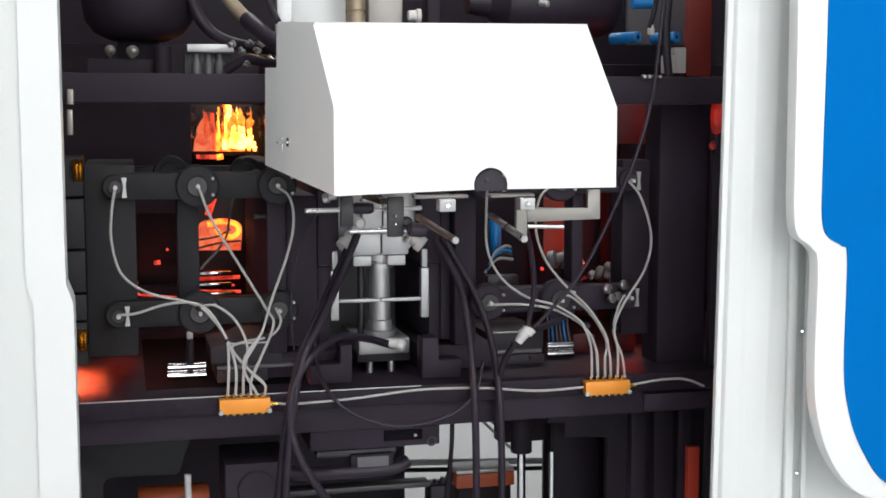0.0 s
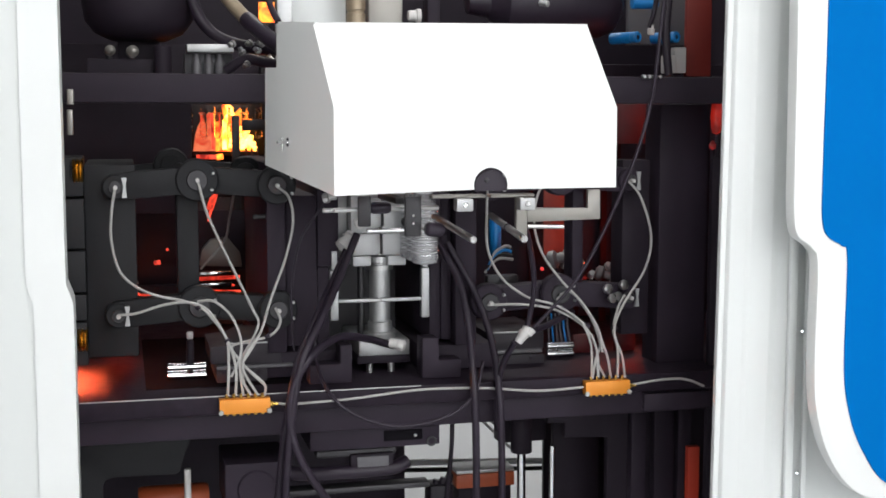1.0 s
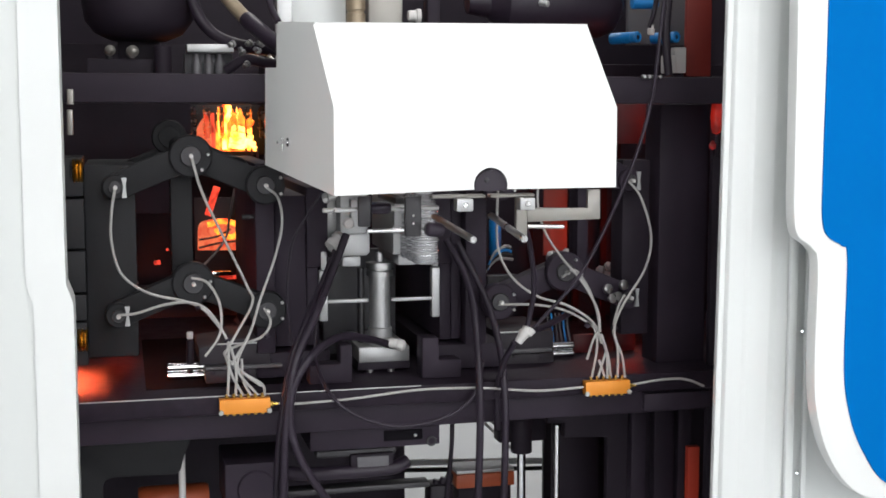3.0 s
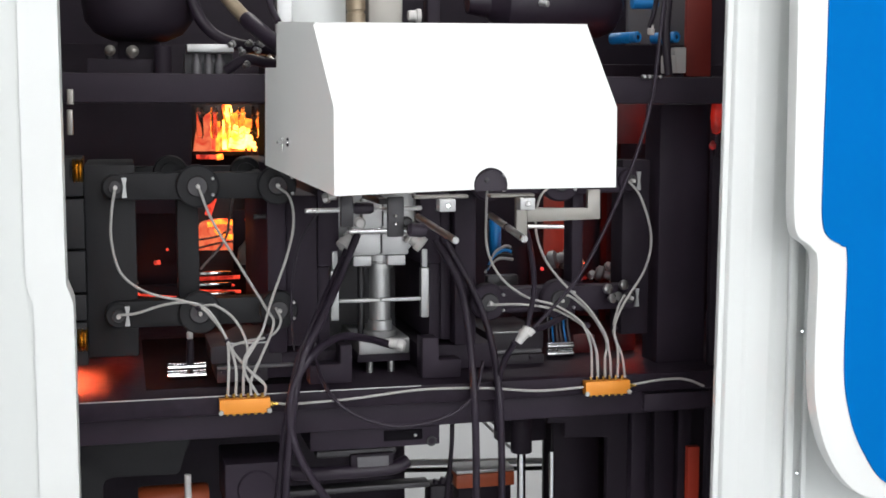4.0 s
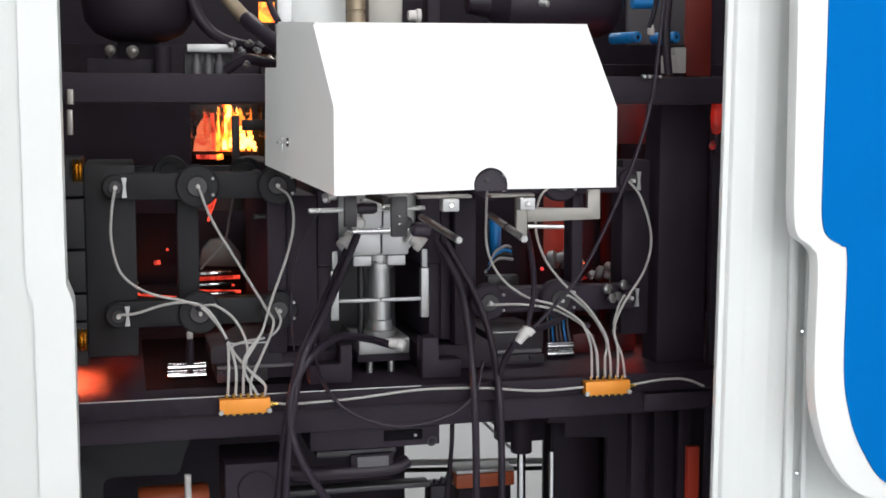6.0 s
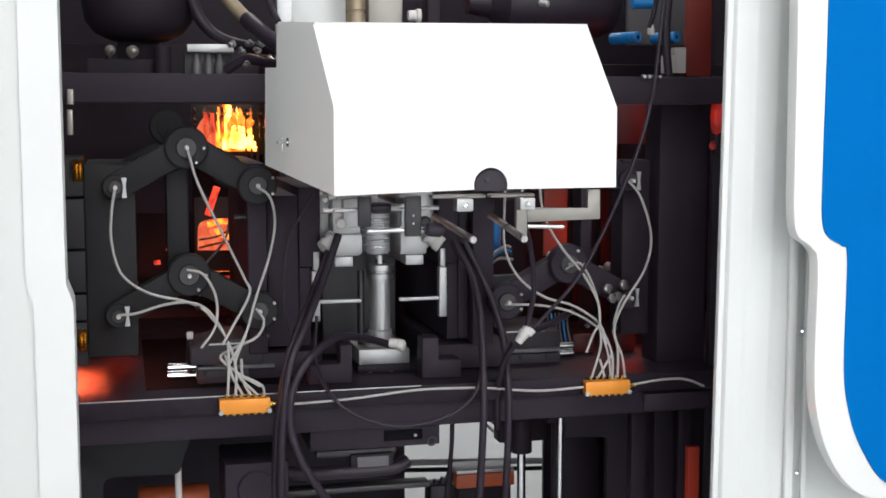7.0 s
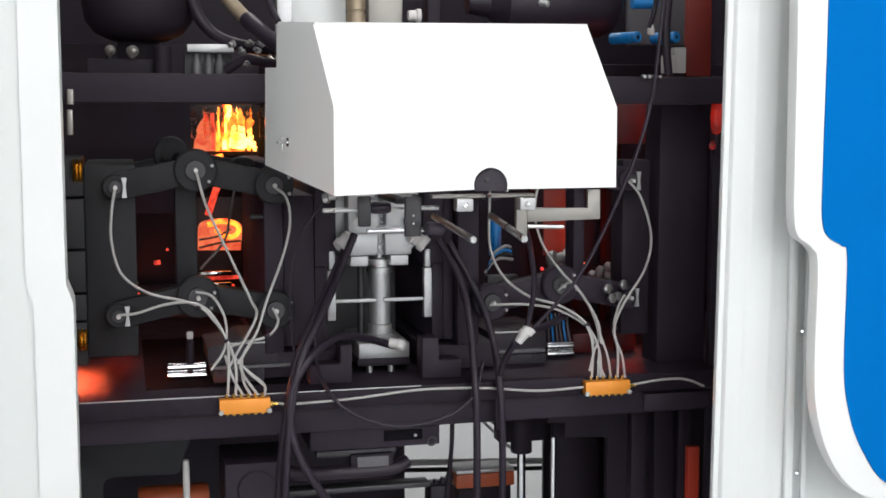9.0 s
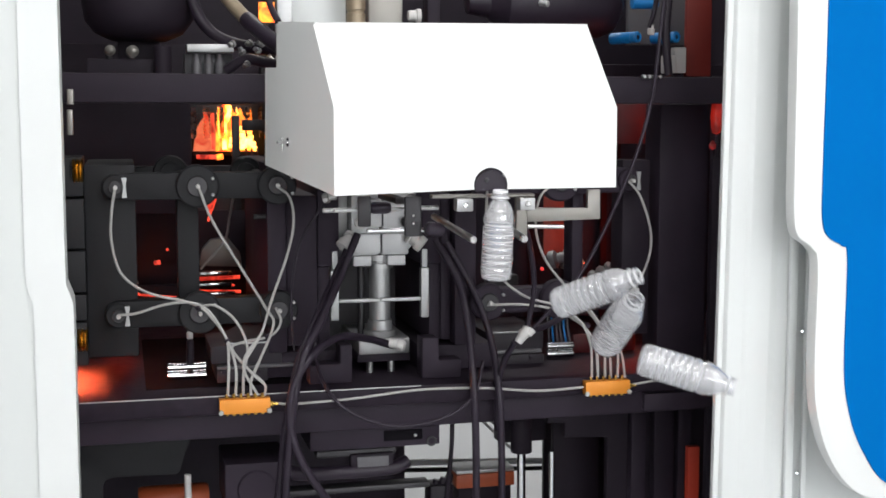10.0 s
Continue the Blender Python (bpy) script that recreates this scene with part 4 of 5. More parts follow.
for a, b in (((-0.501, 0.336, 1.157), (-0.497, 0.336, 1.148)), ((-0.439, 0.303, 1.082), (-0.434, 0.303, 1.074)), ((0.44, 0.31, 1.082), (0.449, 0.31, 1.074)), ((0.514, 0.316, 1.071), (0.523, 0.316, 1.063)), ((-0.345, 0.333, 1.084), (-0.34, 0.333, 1.076))):
    single("cable_tie", rod(B(), a, b, 0.007), RUBBER, "small black cable tie round grease lines", "cable tie", "cable ties")

# ---- black cables ----
cables = []


def cable(pts, r, label, key=None, mat=None):
    ob = single("cable", tube(B(), pts, r, 10), mat or RUBBER, label, "cable", "black cables", origin=pts[0])
    if key:
        cables.append((ob, key, Vector(pts[0]), Vector(pts[-1])))
    return ob


cable([(-0.114, 0.4, 1.308), (-0.163, 0.36, 1.211), (-0.214, 0.3, 1.127), (-0.271, 0.25, 1.032), (-0.298, 0.24, 0.903), (-0.309, 0.25, 0.782), (-0.318, 0.28, 0.598)], 0.0095, "thick black rubber air hose hanging from the mould", -1)
cable([(-0.125, 0.42, 1.292), (-0.179, 0.38, 1.195), (-0.232, 0.32, 1.111), (-0.276, 0.28, 1.026), (-0.305, 0.27, 0.897), (-0.32, 0.28, 0.774), (-0.329, 0.3, 0.592)], 0.009, "thick black rubber air hose hanging from the mould", -1)
cable([(-0.017, 0.45, 1.022), (-0.091, 0.4, 1.051), (-0.174, 0.32, 1.072), (-0.247, 0.26, 1.042), (-0.295, 0.24, 0.969), (-0.301, 0.24, 0.877), (-0.268, 0.24, 0.782), (-0.2, 0.26, 0.676)], 0.0095, "thick black rubber air hose looped over the bed edge")
cable([(0.085, 0.42, 1.287), (0.129, 0.38, 1.199), (0.143, 0.33, 1.094), (0.143, 0.27, 0.94), (0.149, 0.27, 0.787), (0.158, 0.3, 0.552)], 0.0095, "thick black rubber air hose hanging from the mould", 1)
cable([(0.113, 0.42, 1.28), (0.175, 0.38, 1.156), (0.202, 0.33, 1.05), (0.205, 0.27, 0.936), (0.213, 0.27, 0.783), (0.224, 0.3, 0.546)], 0.009, "thick black rubber air hose hanging from the mould", 1)
cable([(-0.215, 0.4, 1.111), (-0.224, 0.35, 1.01), (-0.196, 0.27, 0.937), (-0.125, 0.26, 0.886), (-0.034, 0.26, 0.863), (0.073, 0.26, 0.88), (0.143, 0.27, 0.926), (0.175, 0.3, 1.001)], 0.0045, "thin black cable looped before the bed")
cable([(0.591, 0.2, 1.942), (0.577, 0.2, 1.785), (0.554, 0.2, 1.613), (0.497, 0.2, 1.44), (0.389, 0.2, 1.227), (0.271, 0.2, 1.097)], 0.0044, "black sensor cable from above with a pale splitter")
cable([(0.198, 0.05, 1.351), (0.234, 0.12, 1.293), (0.263, 0.18, 1.193), (0.254, 0.2, 1.1)], 0.0065, "black sensor cable from the gripper")
cable([(0.225, 0.2, 1.065), (0.213, 0.25, 1.009), (0.211, 0.3, 0.93), (0.217, 0.32, 0.826)], 0.0075, "black sensor cable behind the bed edge")
cable([(0.284, 0.24, 1.083), (0.347, 0.3, 1.088), (0.437, 0.4, 1.098)], 0.008, "black sensor cable to the clamp")
cable([(0.123, 0.4, 0.827), (0.146, 0.5, 0.727), (0.156, 0.6, 0.546)], 0.006, "black cable below the bed")
cable([(-0.178, 0.36, 1.413), (-0.218, 0.36, 1.361), (-0.259, 0.36, 1.295), (-0.28, 0.36, 1.174), (-0.276, 0.36, 1.038)], 0.003, "thin black cable on the clamp", -1)
split = thing("cable_splitter", (0.243, 0.2, 1.078), "pale grey plastic cable splitter", "splitter")
bm = B()
turned(bm, (0.231, 0.2, 1.062), Vector((0.257, 0.2, 1.1)) - Vector((0.231, 0.2, 1.062)), [(0, 0), (0.008, 0), (0.01, 0.004), (0.012, 0.02), (0.014, 0.024), (0.014, 0.03), (0.01, 0.034), (0, 0.034)], 14)
part("body", bm, PALE, split)
part("collar", turned(B(), (0.246, 0.195, 1.085), Vector((0.254, 0.195, 1.109)) - Vector((0.246, 0.195, 1.085)), [(0, 0), (0.009, 0), (0.01, 0.003), (0.01, 0.016), (0, 0.018)], 12), PALE, split)
part("collar", turned(B(), (0.254, 0.195, 1.082), Vector((0.273, 0.195, 1.103)) - Vector((0.254, 0.195, 1.082)), [(0, 0), (0.009, 0), (0.01, 0.003), (0.01, 0.016), (0, 0.018)], 12), PALE, split)
single("hose_elbow", turned(B(), (-0.029, 0.44, 1.033), (1, -0.3, -0.25), [(0, 0), (0.012, 0), (0.013, 0.004), (0.013, 0.02), (0.015, 0.022), (0.015, 0.036), (0.008, 0.042), (0, 0.042)], 14), PALE, "pale plastic hose elbow on the cylinder block", "elbow")

# ---- things standing on the bed ----
def chrome_cylinder(a, b):
    g = thing("guide_cylinder", a, "pair of short chrome guide cylinders lying on the bed", "cylinder", "guide cylinders")
    for dz in (0, 0.021):
        part("barrel", rod(B(), Vector(a) + Vector((0, 0, dz)), Vector(b) + Vector((0, 0, dz)), 0.0102, 0.002), CHROME, g)
    part("mount", box(B(), a[0] + 0.01, b[0] - 0.01, a[1] + 0.01, a[1] + 0.03, BED + 0.001, a[2] + 0.02, 0.002), DARKER, g)


chrome_cylinder((-0.567, 0.5, 0.9615), (-0.473, 0.5, 0.9615))
chrome_cylinder((0.419, 0.55, 0.9615), (0.495, 0.55, 0.9615))
for outline in ([(-0.238, 0.939), (-0.237, 0.998), (-0.163, 0.997), (-0.163, 1.042), (-0.134, 1.043), (-0.135, 0.933)], [(0.039, 0.924), (0.04, 1.052), (0.081, 1.051), (0.081, 0.995), (0.138, 0.995), (0.138, 0.922)]):
    outline = [(x, max(z, BED + 0.001) if z > BED + 0.02 else BED + 0.001) for x, z in outline]
    single("bed_bracket", slab(B(), outline, "y", 0.37, 0.43, 0.002), DARK, "dark grey steel stop bracket bolted on the bed", "bracket", "bed brackets")
st = thing("stop_screw", (-0.513, 0.5, 0.996), "upright stop screw with a pale cap", "screw")
part("shaft", rod(B(), (-0.513, 0.5, 0.956), (-0.511, 0.5, 1.049), 0.009), DARKER, st)
part("cap", box(B(), -0.52, -0.504, 0.49, 0.505, 1.052, 1.07), PALE, st)

# ---- upper machinery ----
motor = thing("motor", (-0.558, 0.75, 1.7), "black motor housing above the top beam", "motor")
part("housing", turned(B(), (-0.61, 0.78, 1.783), (0, 0, 1), [(0, 0), (0.07, 0.0), (0.11, 0.018), (0.135, 0.05), (0.142, 0.1), (0.142, 0.4), (0, 0.4)], 32), DARKER, motor)
part("stand", box(B(), -0.664, -0.556, 0.8, 0.9, 1.695, 1.789), DARKER, motor)
single("hydraulic_hose", tube(B(), [(-0.455, 0.6, 1.957), (-0.402, 0.6, 1.884), (-0.341, 0.55, 1.808)], 0.017, 14), SLEEVE, "tan braided hydraulic hose with a black end", "hose", "hydraulic hoses")
single("hydraulic_hose", tube(B(), [(-0.357, 0.56, 1.828), (-0.322, 0.5, 1.789), (-0.262, 0.4, 1.732)], 0.02, 14), RUBBER, "thick black hydraulic hose", "hose", "hydraulic hoses")
single("hydraulic_hose", tube(B(), [(-0.485, 0.7, 1.911), (-0.464, 0.68, 1.84), (-0.42, 0.66, 1.79), (-0.346, 0.62, 1.763), (-0.27, 0.55, 1.752)], 0.015, 14), RUBBER, "thick black hydraulic hose", "hose", "hydraulic hoses")
single("hydraulic_hose", tube(B(), [(-0.405, 0.6, 1.704), (-0.358, 0.58, 1.731), (-0.312, 0.55, 1.721), (-0.277, 0.5, 1.714)], 0.013, 12), RUBBER, "black hydraulic hose with clamps", "hose", "hydraulic hoses")
single("hydraulic_hose", tube(B(), [(-0.31, 0.55, 1.915), (-0.299, 0.55, 1.861), (-0.286, 0.5, 1.817)], 0.008, 12), RUBBER, "thin black rubber hydraulic hose", "hose", "hydraulic hoses")
random.seed(4)
for dx, dz in ((-35, 17), (-20, -1), (-4, 19), (8, 3), (24, -5), (34, 11), (18, 17), (-10, -17), (28, -23)):
    q = Vector((-0.34, 0.55, 1.744)) + Vector((dx * 0.0014, random.uniform(-0.02, 0.02), dz * 0.0014))
    single("pipe_fitting", turned(B(), q, (random.uniform(-1, 1), random.uniform(-1, 0), random.uniform(-0.5, 0.5)), [(0, 0), (0.007, 0), (0.009, 0.002), (0.009, 0.008), (0.006, 0.009), (0.006, 0.018), (0, 0.018)], 8), STEEL, "small bright steel pipe fitting", "fitting", "pipe fittings")
manifold = thing("valve_block", (-0.44, 0.63, 1.7), "grey aluminium valve manifold on the top beam", "valve block")
part("top_plate", box(B(), -0.50, -0.385, 0.6, 0.66, 1.748, 1.768, 0.003), ALU, manifold)
for u in (-0.475, -0.446, -0.418):
    part("valve", turned(B(), (u, 0.63, 1.695), (0, 0, 1), [(0, 0), (0.012, 0), (0.012, 0.03), (0.009, 0.034), (0.009, 0.05), (0, 0.052)], 14), GREY, manifold)
part("body", box(B(), -0.505, -0.384, 0.64, 0.68, 1.69, 1.746, 0.003), IRON, manifold)
pump = thing("valve_block", (-0.62, 0.72, 1.69), "dark valve block with pale fittings on the top beam", "valve block")
part("body", box(B(), -0.74, -0.575, 0.72, 0.78, 1.69, 1.735, 0.004), DARKER, pump)
part("solenoid", rod(B(), (-0.555, 0.70, 1.69), (-0.555, 0.70, 1.768), 0.022), DARKER, pump)
for u, v, r in ((-0.686, 1.752, 0.012), (-0.632, 1.75, 0.014)):
    part("fitting", turned(B(), (u, 0.69, v), (0.2, -1, 0.1), [(0, 0), (r, 0), (r * 1.1, 0.006), (r * 1.1, 0.02), (r * 0.7, 0.024), (0, 0.04)], 12), PLATE, pump)
    part("neck", rod(B(), (u, 0.735, 1.70), (u, 0.735, v), 0.008), IRON, pump)
single("control_box", box(B(), -0.254, -0.1, 0.62, 0.72, 1.714, 1.967), GREY_WHITE, "pale grey steel control box above the cover", "control box")
single("support_bar", box(B(), -0.282, -0.244, 0.56, 0.61, 1.711, 1.958), ALU, "grey aluminium support bar", "bar")
single("air_cylinder", turned(B(), (-0.087, 0.55, 1.74), (0, 0, 1), [(0, 0), (0.024, 0), (0.024, 0.105), (0.021, 0.107), (0.021, 0.112), (0.024, 0.114), (0.024, 0.4), (0, 0.4)], 24), SLEEVE, "tan metal air cylinder standing behind the cover", "cylinder")
single("control_box", box(B(), -0.042, 0.047, 0.62, 0.72, 1.715, 1.972), PLATE, "beige steel cabinet behind the cover", "control box")
single("valve", turned(B(), (0.057, 0.6, 1.846), (1, 0, 0), [(0, 0), (0.012, 0), (0.014, 0.005), (0.014, 0.02), (0.018, 0.022), (0.018, 0.032), (0, 0.034)], 16), PALE, "white plastic air valve", "valve")
single("support_bar", box(B(), 0.113, 0.146, 0.62, 0.67, 1.716, 1.975), DARKER, "black steel support bar", "bar")
tank = thing("air_tank", (0.419, 0.6, 1.806), "black steel air tank lying above the cover", "tank")
tx0, tx1, tz = 0.231, 0.658, 1.891
part("shell", turned(B(), (tx0, 0.68, tz), (1, 0, 0), [(0, 0), (0.03, 0.004), (0.035, 0.03), (0.04, 0.06), (0.085, 0.1), (0.09, 0.13), (0.09, tx1 - tx0 - 0.06), (0.075, tx1 - tx0 - 0.02), (0.045, tx1 - tx0), (0, tx1 - tx0 + 0.004)], 36), RUBBER, tank)
part("drain_valve", rod(B(), (0.384, 0.52, 1.879), (0.4, 0.5, 1.874), 0.008), ALU, tank)
single("grey_panel", box(B(), 0.8, 0.988, 0.95, 0.97, 1.8, 2.032), GREY, "grey steel panel behind the air fittings", "panel")
single("brown_panel", box(B(), 0.897, 0.973, 0.75, 0.77, 1.702, 2.011), RED_PANEL, "red brown painted panel on the top beam", "panel")


def push_fitting(p, n):
    f = thing("air_fitting", p, "blue plastic push-in air fitting", "fitting", "blue air fittings")
    part("body", turned(B(), Vector(p), (-0.4, 0.92, 0), [(0.007, 0.004), (0.007, 0), (0.013, 0), (0.016, 0.003), (0.016, 0.02), (0.0145, 0.022), (0.016, 0.024), (0.016, n), (0, n)], 18), BLUE_PLASTIC, f)
    part("core", turned(B(), Vector(p), (-0.4, 0.92, 0), [(0, 0.004), (0.007, 0.004), (0.007, 0.01), (0, 0.01)], 14), RUBBER, f)


push_fitting((0.729, 0.7, 1.807), 0.1)
push_fitting((0.845, 0.7, 1.809), 0.09)
single("air_fitting", rod(B(), (0.729, 0.75, 1.903), (0.804, 0.75, 1.905), 0.016), BLUE_PLASTIC, "blue plastic air pipe coupling", "fitting", "blue air fittings")
single("air_elbow", turned(B(), (0.744, 0.65, 1.811), (0.1, 0, 1), [(0, 0), (0.008, 0), (0.01, 0.004), (0.01, 0.016), (0.007, 0.018), (0.007, 0.026), (0, 0.026)], 12), PALE, "white plastic air elbow", "elbow")
single("black_pipe", tube(B(), [(0.739, 0.65, 1.829), (0.754, 0.65, 1.875), (0.769, 0.65, 1.966)], 0.007, 10), RUBBER, "black plastic air pipe", "pipe")
single("black_pipe", tube(B(), [(0.733, 0.5, 1.695), (0.732, 0.52, 1.806), (0.755, 0.55, 1.955)], 0.011, 10), RUBBER, "black plastic air pipe", "pipe")
single("limit_switch", box(B(), -0.775, -0.76, 0.28, 0.3, 1.617, 1.651), PLATE, "pale limit switch on the frame edge", "switch", "limit switches")
single("limit_switch", box(B(), -0.776, -0.763, 0.28, 0.3, 1.551, 1.607), PLATE, "grey limit switch on the frame edge", "switch", "limit switches")
single("pipe_fitting", turned(B(), (-0.239, 0.12, 1.414), (1, -0.4, 0.3), [(0, 0), (0.01, 0), (0.012, 0.004), (0.012, 0.012), (0.008, 0.014), (0.008, 0.03), (0, 0.03)], 8), STEEL, "bright steel fitting under the cover", "fitting", "pipe fittings")
single("pipe_fitting", turned(B(), (-0.219, 0.12, 1.433), (0.1, -0.2, -1), [(0, 0), (0.012, 0), (0.014, 0.004), (0.014, 0.012), (0.008, 0.014), (0.008, 0.022), (0, 0.022)], 8), STEEL, "bright steel fitting under the cover", "fitting", "pipe fittings")
single("relay_box", box(B(), 0.818, 0.852, 0.72, 0.75, 1.71, 1.76), PALE, "pale plastic relay on the top beam", "relay", "pale relays")
single("relay_box", box(B(), 0.857, 0.892, 0.74, 0.77, 1.711, 1.783), PALE, "pale plastic relay on the top beam", "relay", "pale relays")
for i in range(4):
    single("bolt", rod(B(), (0.576 + i * 0.014, 0.285, 1.687), (0.576 + i * 0.014, 0.3, 1.687), 0.005), STEEL, "small steel bolt head on the top beam", "bolt", "top beam bolts")

# ---- below the bed ----
drive = thing("drive_unit", (-0.071, 0.4, 0.767), "dark drive unit hung under the bed", "drive unit")
part("housing", box(B(), -0.24, 0.081, 0.36, 0.61, 0.788, 0.856), DARK, drive)
part("slot", box(B(), -0.059, 0.037, 0.354, 0.374, 0.804, 0.829), MATT, drive)
for a in (0.068,):
    part("slot_screw", rod(B(), (-0.05 + a, 0.35, 0.816), (-0.05 + a, 0.356, 0.816), 0.004), STEEL, drive)
part("ring", turned(B(), (0.059, 0.352, 0.798), (0, 1, 0), [(0.008, 0), (0.012, 0), (0.013, 0.003), (0.008, 0.004)], 18), IRON, drive)
part("shelf", box(B(), -0.216, -0.017, 0.42, 0.62, 0.754, 0.771), IRON, drive)
part("tag_frame", box(B(), -0.133, -0.025, 0.41, 0.44, 0.722, 0.761), DARKER, drive)
part("tag", box(B(), -0.117, -0.038, 0.405, 0.409, 0.729, 0.755), GREY, drive, "bare aluminium tag plate")
part("lower_hose", tube(B(), [(-0.3, 0.46, 0.716), (-0.245, 0.44, 0.712), (-0.161, 0.42, 0.716), (-0.075, 0.42, 0.716), (-0.018, 0.42, 0.72), (0.014, 0.43, 0.731)], 0.017, 14), RUBBER, drive, "thick black rubber hose")
part("gear_box", box(B(), -0.439, -0.286, 0.42, 0.62, 0.64, 0.753), DARK, drive)
part("gear_cover", turned(B(), (-0.363, 0.42, 0.688), (0, -1, 0), [(0, 0.006), (0.044, 0.006), (0.048, 0.0)], 32), DARK, drive)
part("bottom_rail", box(B(), -0.297, 0.077, 0.45, 0.5, 0.653, 0.667), IRON, drive)
lift = {}
for s, u in ((-1, 331), (1, 924)):
    lr = single("lift_rod", rod(B(), (CX + s * 0.475, 0.52, 0.35), (CX + s * 0.475, 0.52, 0.708), 0.0085), PALE if s < 0 else CHROME, "pale lifting rod under the clamp", "rod", "lifting rods")
    lift[s] = lr
single("guide_column", rod(B(), (0.401, 0.7, 0.333), (0.399, 0.7, 0.667), 0.012), CHROME, "chrome guide column under the bed", "column", "guide columns")
single("sleeve_housing", box(B(), 0.365, 0.505, 0.8, 0.86, 0.66, 0.9, 0.004), DARKER, "black sleeve housing under the bed", "housing")
single("guide_sleeve", rod(B(), (0.399, 0.7, 0.659), (0.398, 0.7, 0.755), 0.03), DARKER, "black guide sleeve under the bed", "sleeve")
crate = thing("parts_box", (0.408, 1.1, 0.428), "orange painted box with a grey top below the bed", "box")
part("body", box(B(), 0.291, 0.473, 1, 1.1, 0.473, 0.515), ORANGE_PAINT, crate)
part("foot", box(B(), 0.3, 0.465, 1.01, 1.09, 0.0, 0.4725), DARKER, crate)
part("lid", box(B(), 0.291, 0.472, 1, 1.1, 0.517, 0.528), ALU, crate)
single("pipe", rod(B(), (-0.1, 1.6, 0.415), (0.82, 1.6, 0.366), 0.011), HALL, "white pipe behind the machine", "pipe", "rear pipes")
single("pipe", rod(B(), (-0.1, 1.6, 0.388), (0.82, 1.6, 0.339), 0.008), IRON, "dark pipe behind the machine", "pipe", "rear pipes")
single("pipe", rod(B(), (0.25, 1.6, 0.31), (0.248, 1.6, 0.42), 0.005), IRON, "dark pipe behind the machine", "pipe", "rear pipes")
for k in range(3):
    single("pipe", rod(B(), (0.69 + 0.035 * k, 2.2, 0.395), (0.84 + 0.035 * k, 2.2, 0.245), 0.006), (PALE, GREY, PALE)[k], "thin slanting pipe behind the machine", "pipe", "rear pipes")
single("rear_rail", box(B(), -0.1, 0.2, 1.34, 1.38, 0.34, 0.375, 0.003), GREY, "grey steel rail behind the machine", "rail")
scrap = thing("valve_unit", (0.26, 1.05, 0.43), "black valve unit beside the orange box", "valve")
part("body", box(B(), 0.215, 0.286, 1.02, 1.1, 0.0, 0.48, 0.004), RUBBER, scrap)
for vx, vz in ((0.232, 0.484), (0.255, 0.489), (0.274, 0.5)):
    part("plug", rod(B(), (vx, 1.05, vz - 0.03), (vx + 0.01, 1.05, vz + 0.008), 0.012), RUBBER, scrap)
single("red_motor", turned(B(), (-0.642, 0.7, 0.598), (1, 0, 0), [(0, 0), (0.03, 0), (0.035, 0.01), (0.035, 0.17), (0.03, 0.18), (0, 0.18)], 20), ORANGE_PAINT, "orange brown motor under the bed", "motor")

# ---- bottles ----
H_BOT = 0.19


def bottle_mesh():
    prof = [(0, 0.008), (0.012, 0.006), (0.022, 0.0), (0.028, 0.004), (0.030, 0.012), (0.030, 0.026)]
    z = 0.028
    for i in range(6):
        prof += [(0.0291, z), (0.0291, z + 0.0015), (0.030, z + 0.0035), (0.0302, z + 0.008), (0.030, z + 0.0125)]
        z += 0.014
    prof += [(0.030, 0.114), (0.027, 0.117), (0.027, 0.120), (0.030, 0.124), (0.0295, 0.132), (0.0265, 0.146), (0.0205, 0.160), (0.0155, 0.168), (0.0145, 0.171), (0.0145, 0.173),
             (0.0185, 0.1735), (0.0185, 0.1758), (0.0145, 0.1765), (0.0145, 0.179), (0.0155, 0.180), (0.0145, 0.182), (0.0155, 0.184), (0.0145, 0.186), (0.0145, 0.19)]
    bm = B()
    turned(bm, (0, 0, -0.095), (0, 0, 1), prof, 28)
    bmesh.ops.scale(bm, vec=(1.07, 1.07, 0.96), verts=bm.verts[:])
    bmesh.ops.recalc_face_normals(bm, faces=bm.faces[:])
    bmesh.ops.solidify(bm, geom=bm.faces[:], thickness=0.0009)
    # rib valleys, base and rims get the highlight put into their colour
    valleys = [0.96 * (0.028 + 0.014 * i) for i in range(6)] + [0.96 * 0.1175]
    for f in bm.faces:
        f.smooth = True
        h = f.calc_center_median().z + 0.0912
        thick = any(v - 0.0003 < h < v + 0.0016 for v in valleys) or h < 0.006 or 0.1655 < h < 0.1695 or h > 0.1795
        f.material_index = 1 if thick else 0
    me = bpy.data.meshes.new("bottle")
    bm.to_mesh(me)
    bm.free()
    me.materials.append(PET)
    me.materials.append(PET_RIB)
    return me


BOTTLE = bottle_mesh()


FORTH, ASIDE = Vector((-0.36, -0.93, 0.05)).normalized(), Vector((0.932, -0.361, 0.0)).normalized()


def tip(p, a, t):
    """Pose of a bottle: neck leaning a degrees aside from upright, t degrees forth, out of the machine."""
    d = (ASIDE * math.sin(radians(a)) + Vector((0, 0, math.cos(radians(a))))) * math.cos(radians(t)) + FORTH * math.sin(radians(t))
    return Matrix.Translation(p) @ Vector((0, 0, 1)).rotation_difference(d).to_matrix().to_4x4()


# flights of the four bottles of a cycle: seconds after the clamp opens, place, lean, tilt
flight_a_a = [(0.65, (0.042, -0.1, 1.35), 0, 0), (0.75, (0.122, -0.22, 1.331), -5, 8), (0.85, (0.25, -0.4, 1.232), 5, 50), (0.95, (0.386, -0.55, 1.008), 140, 20), (1.05, (0.508, -0.7, 0.66), 200, 10)]
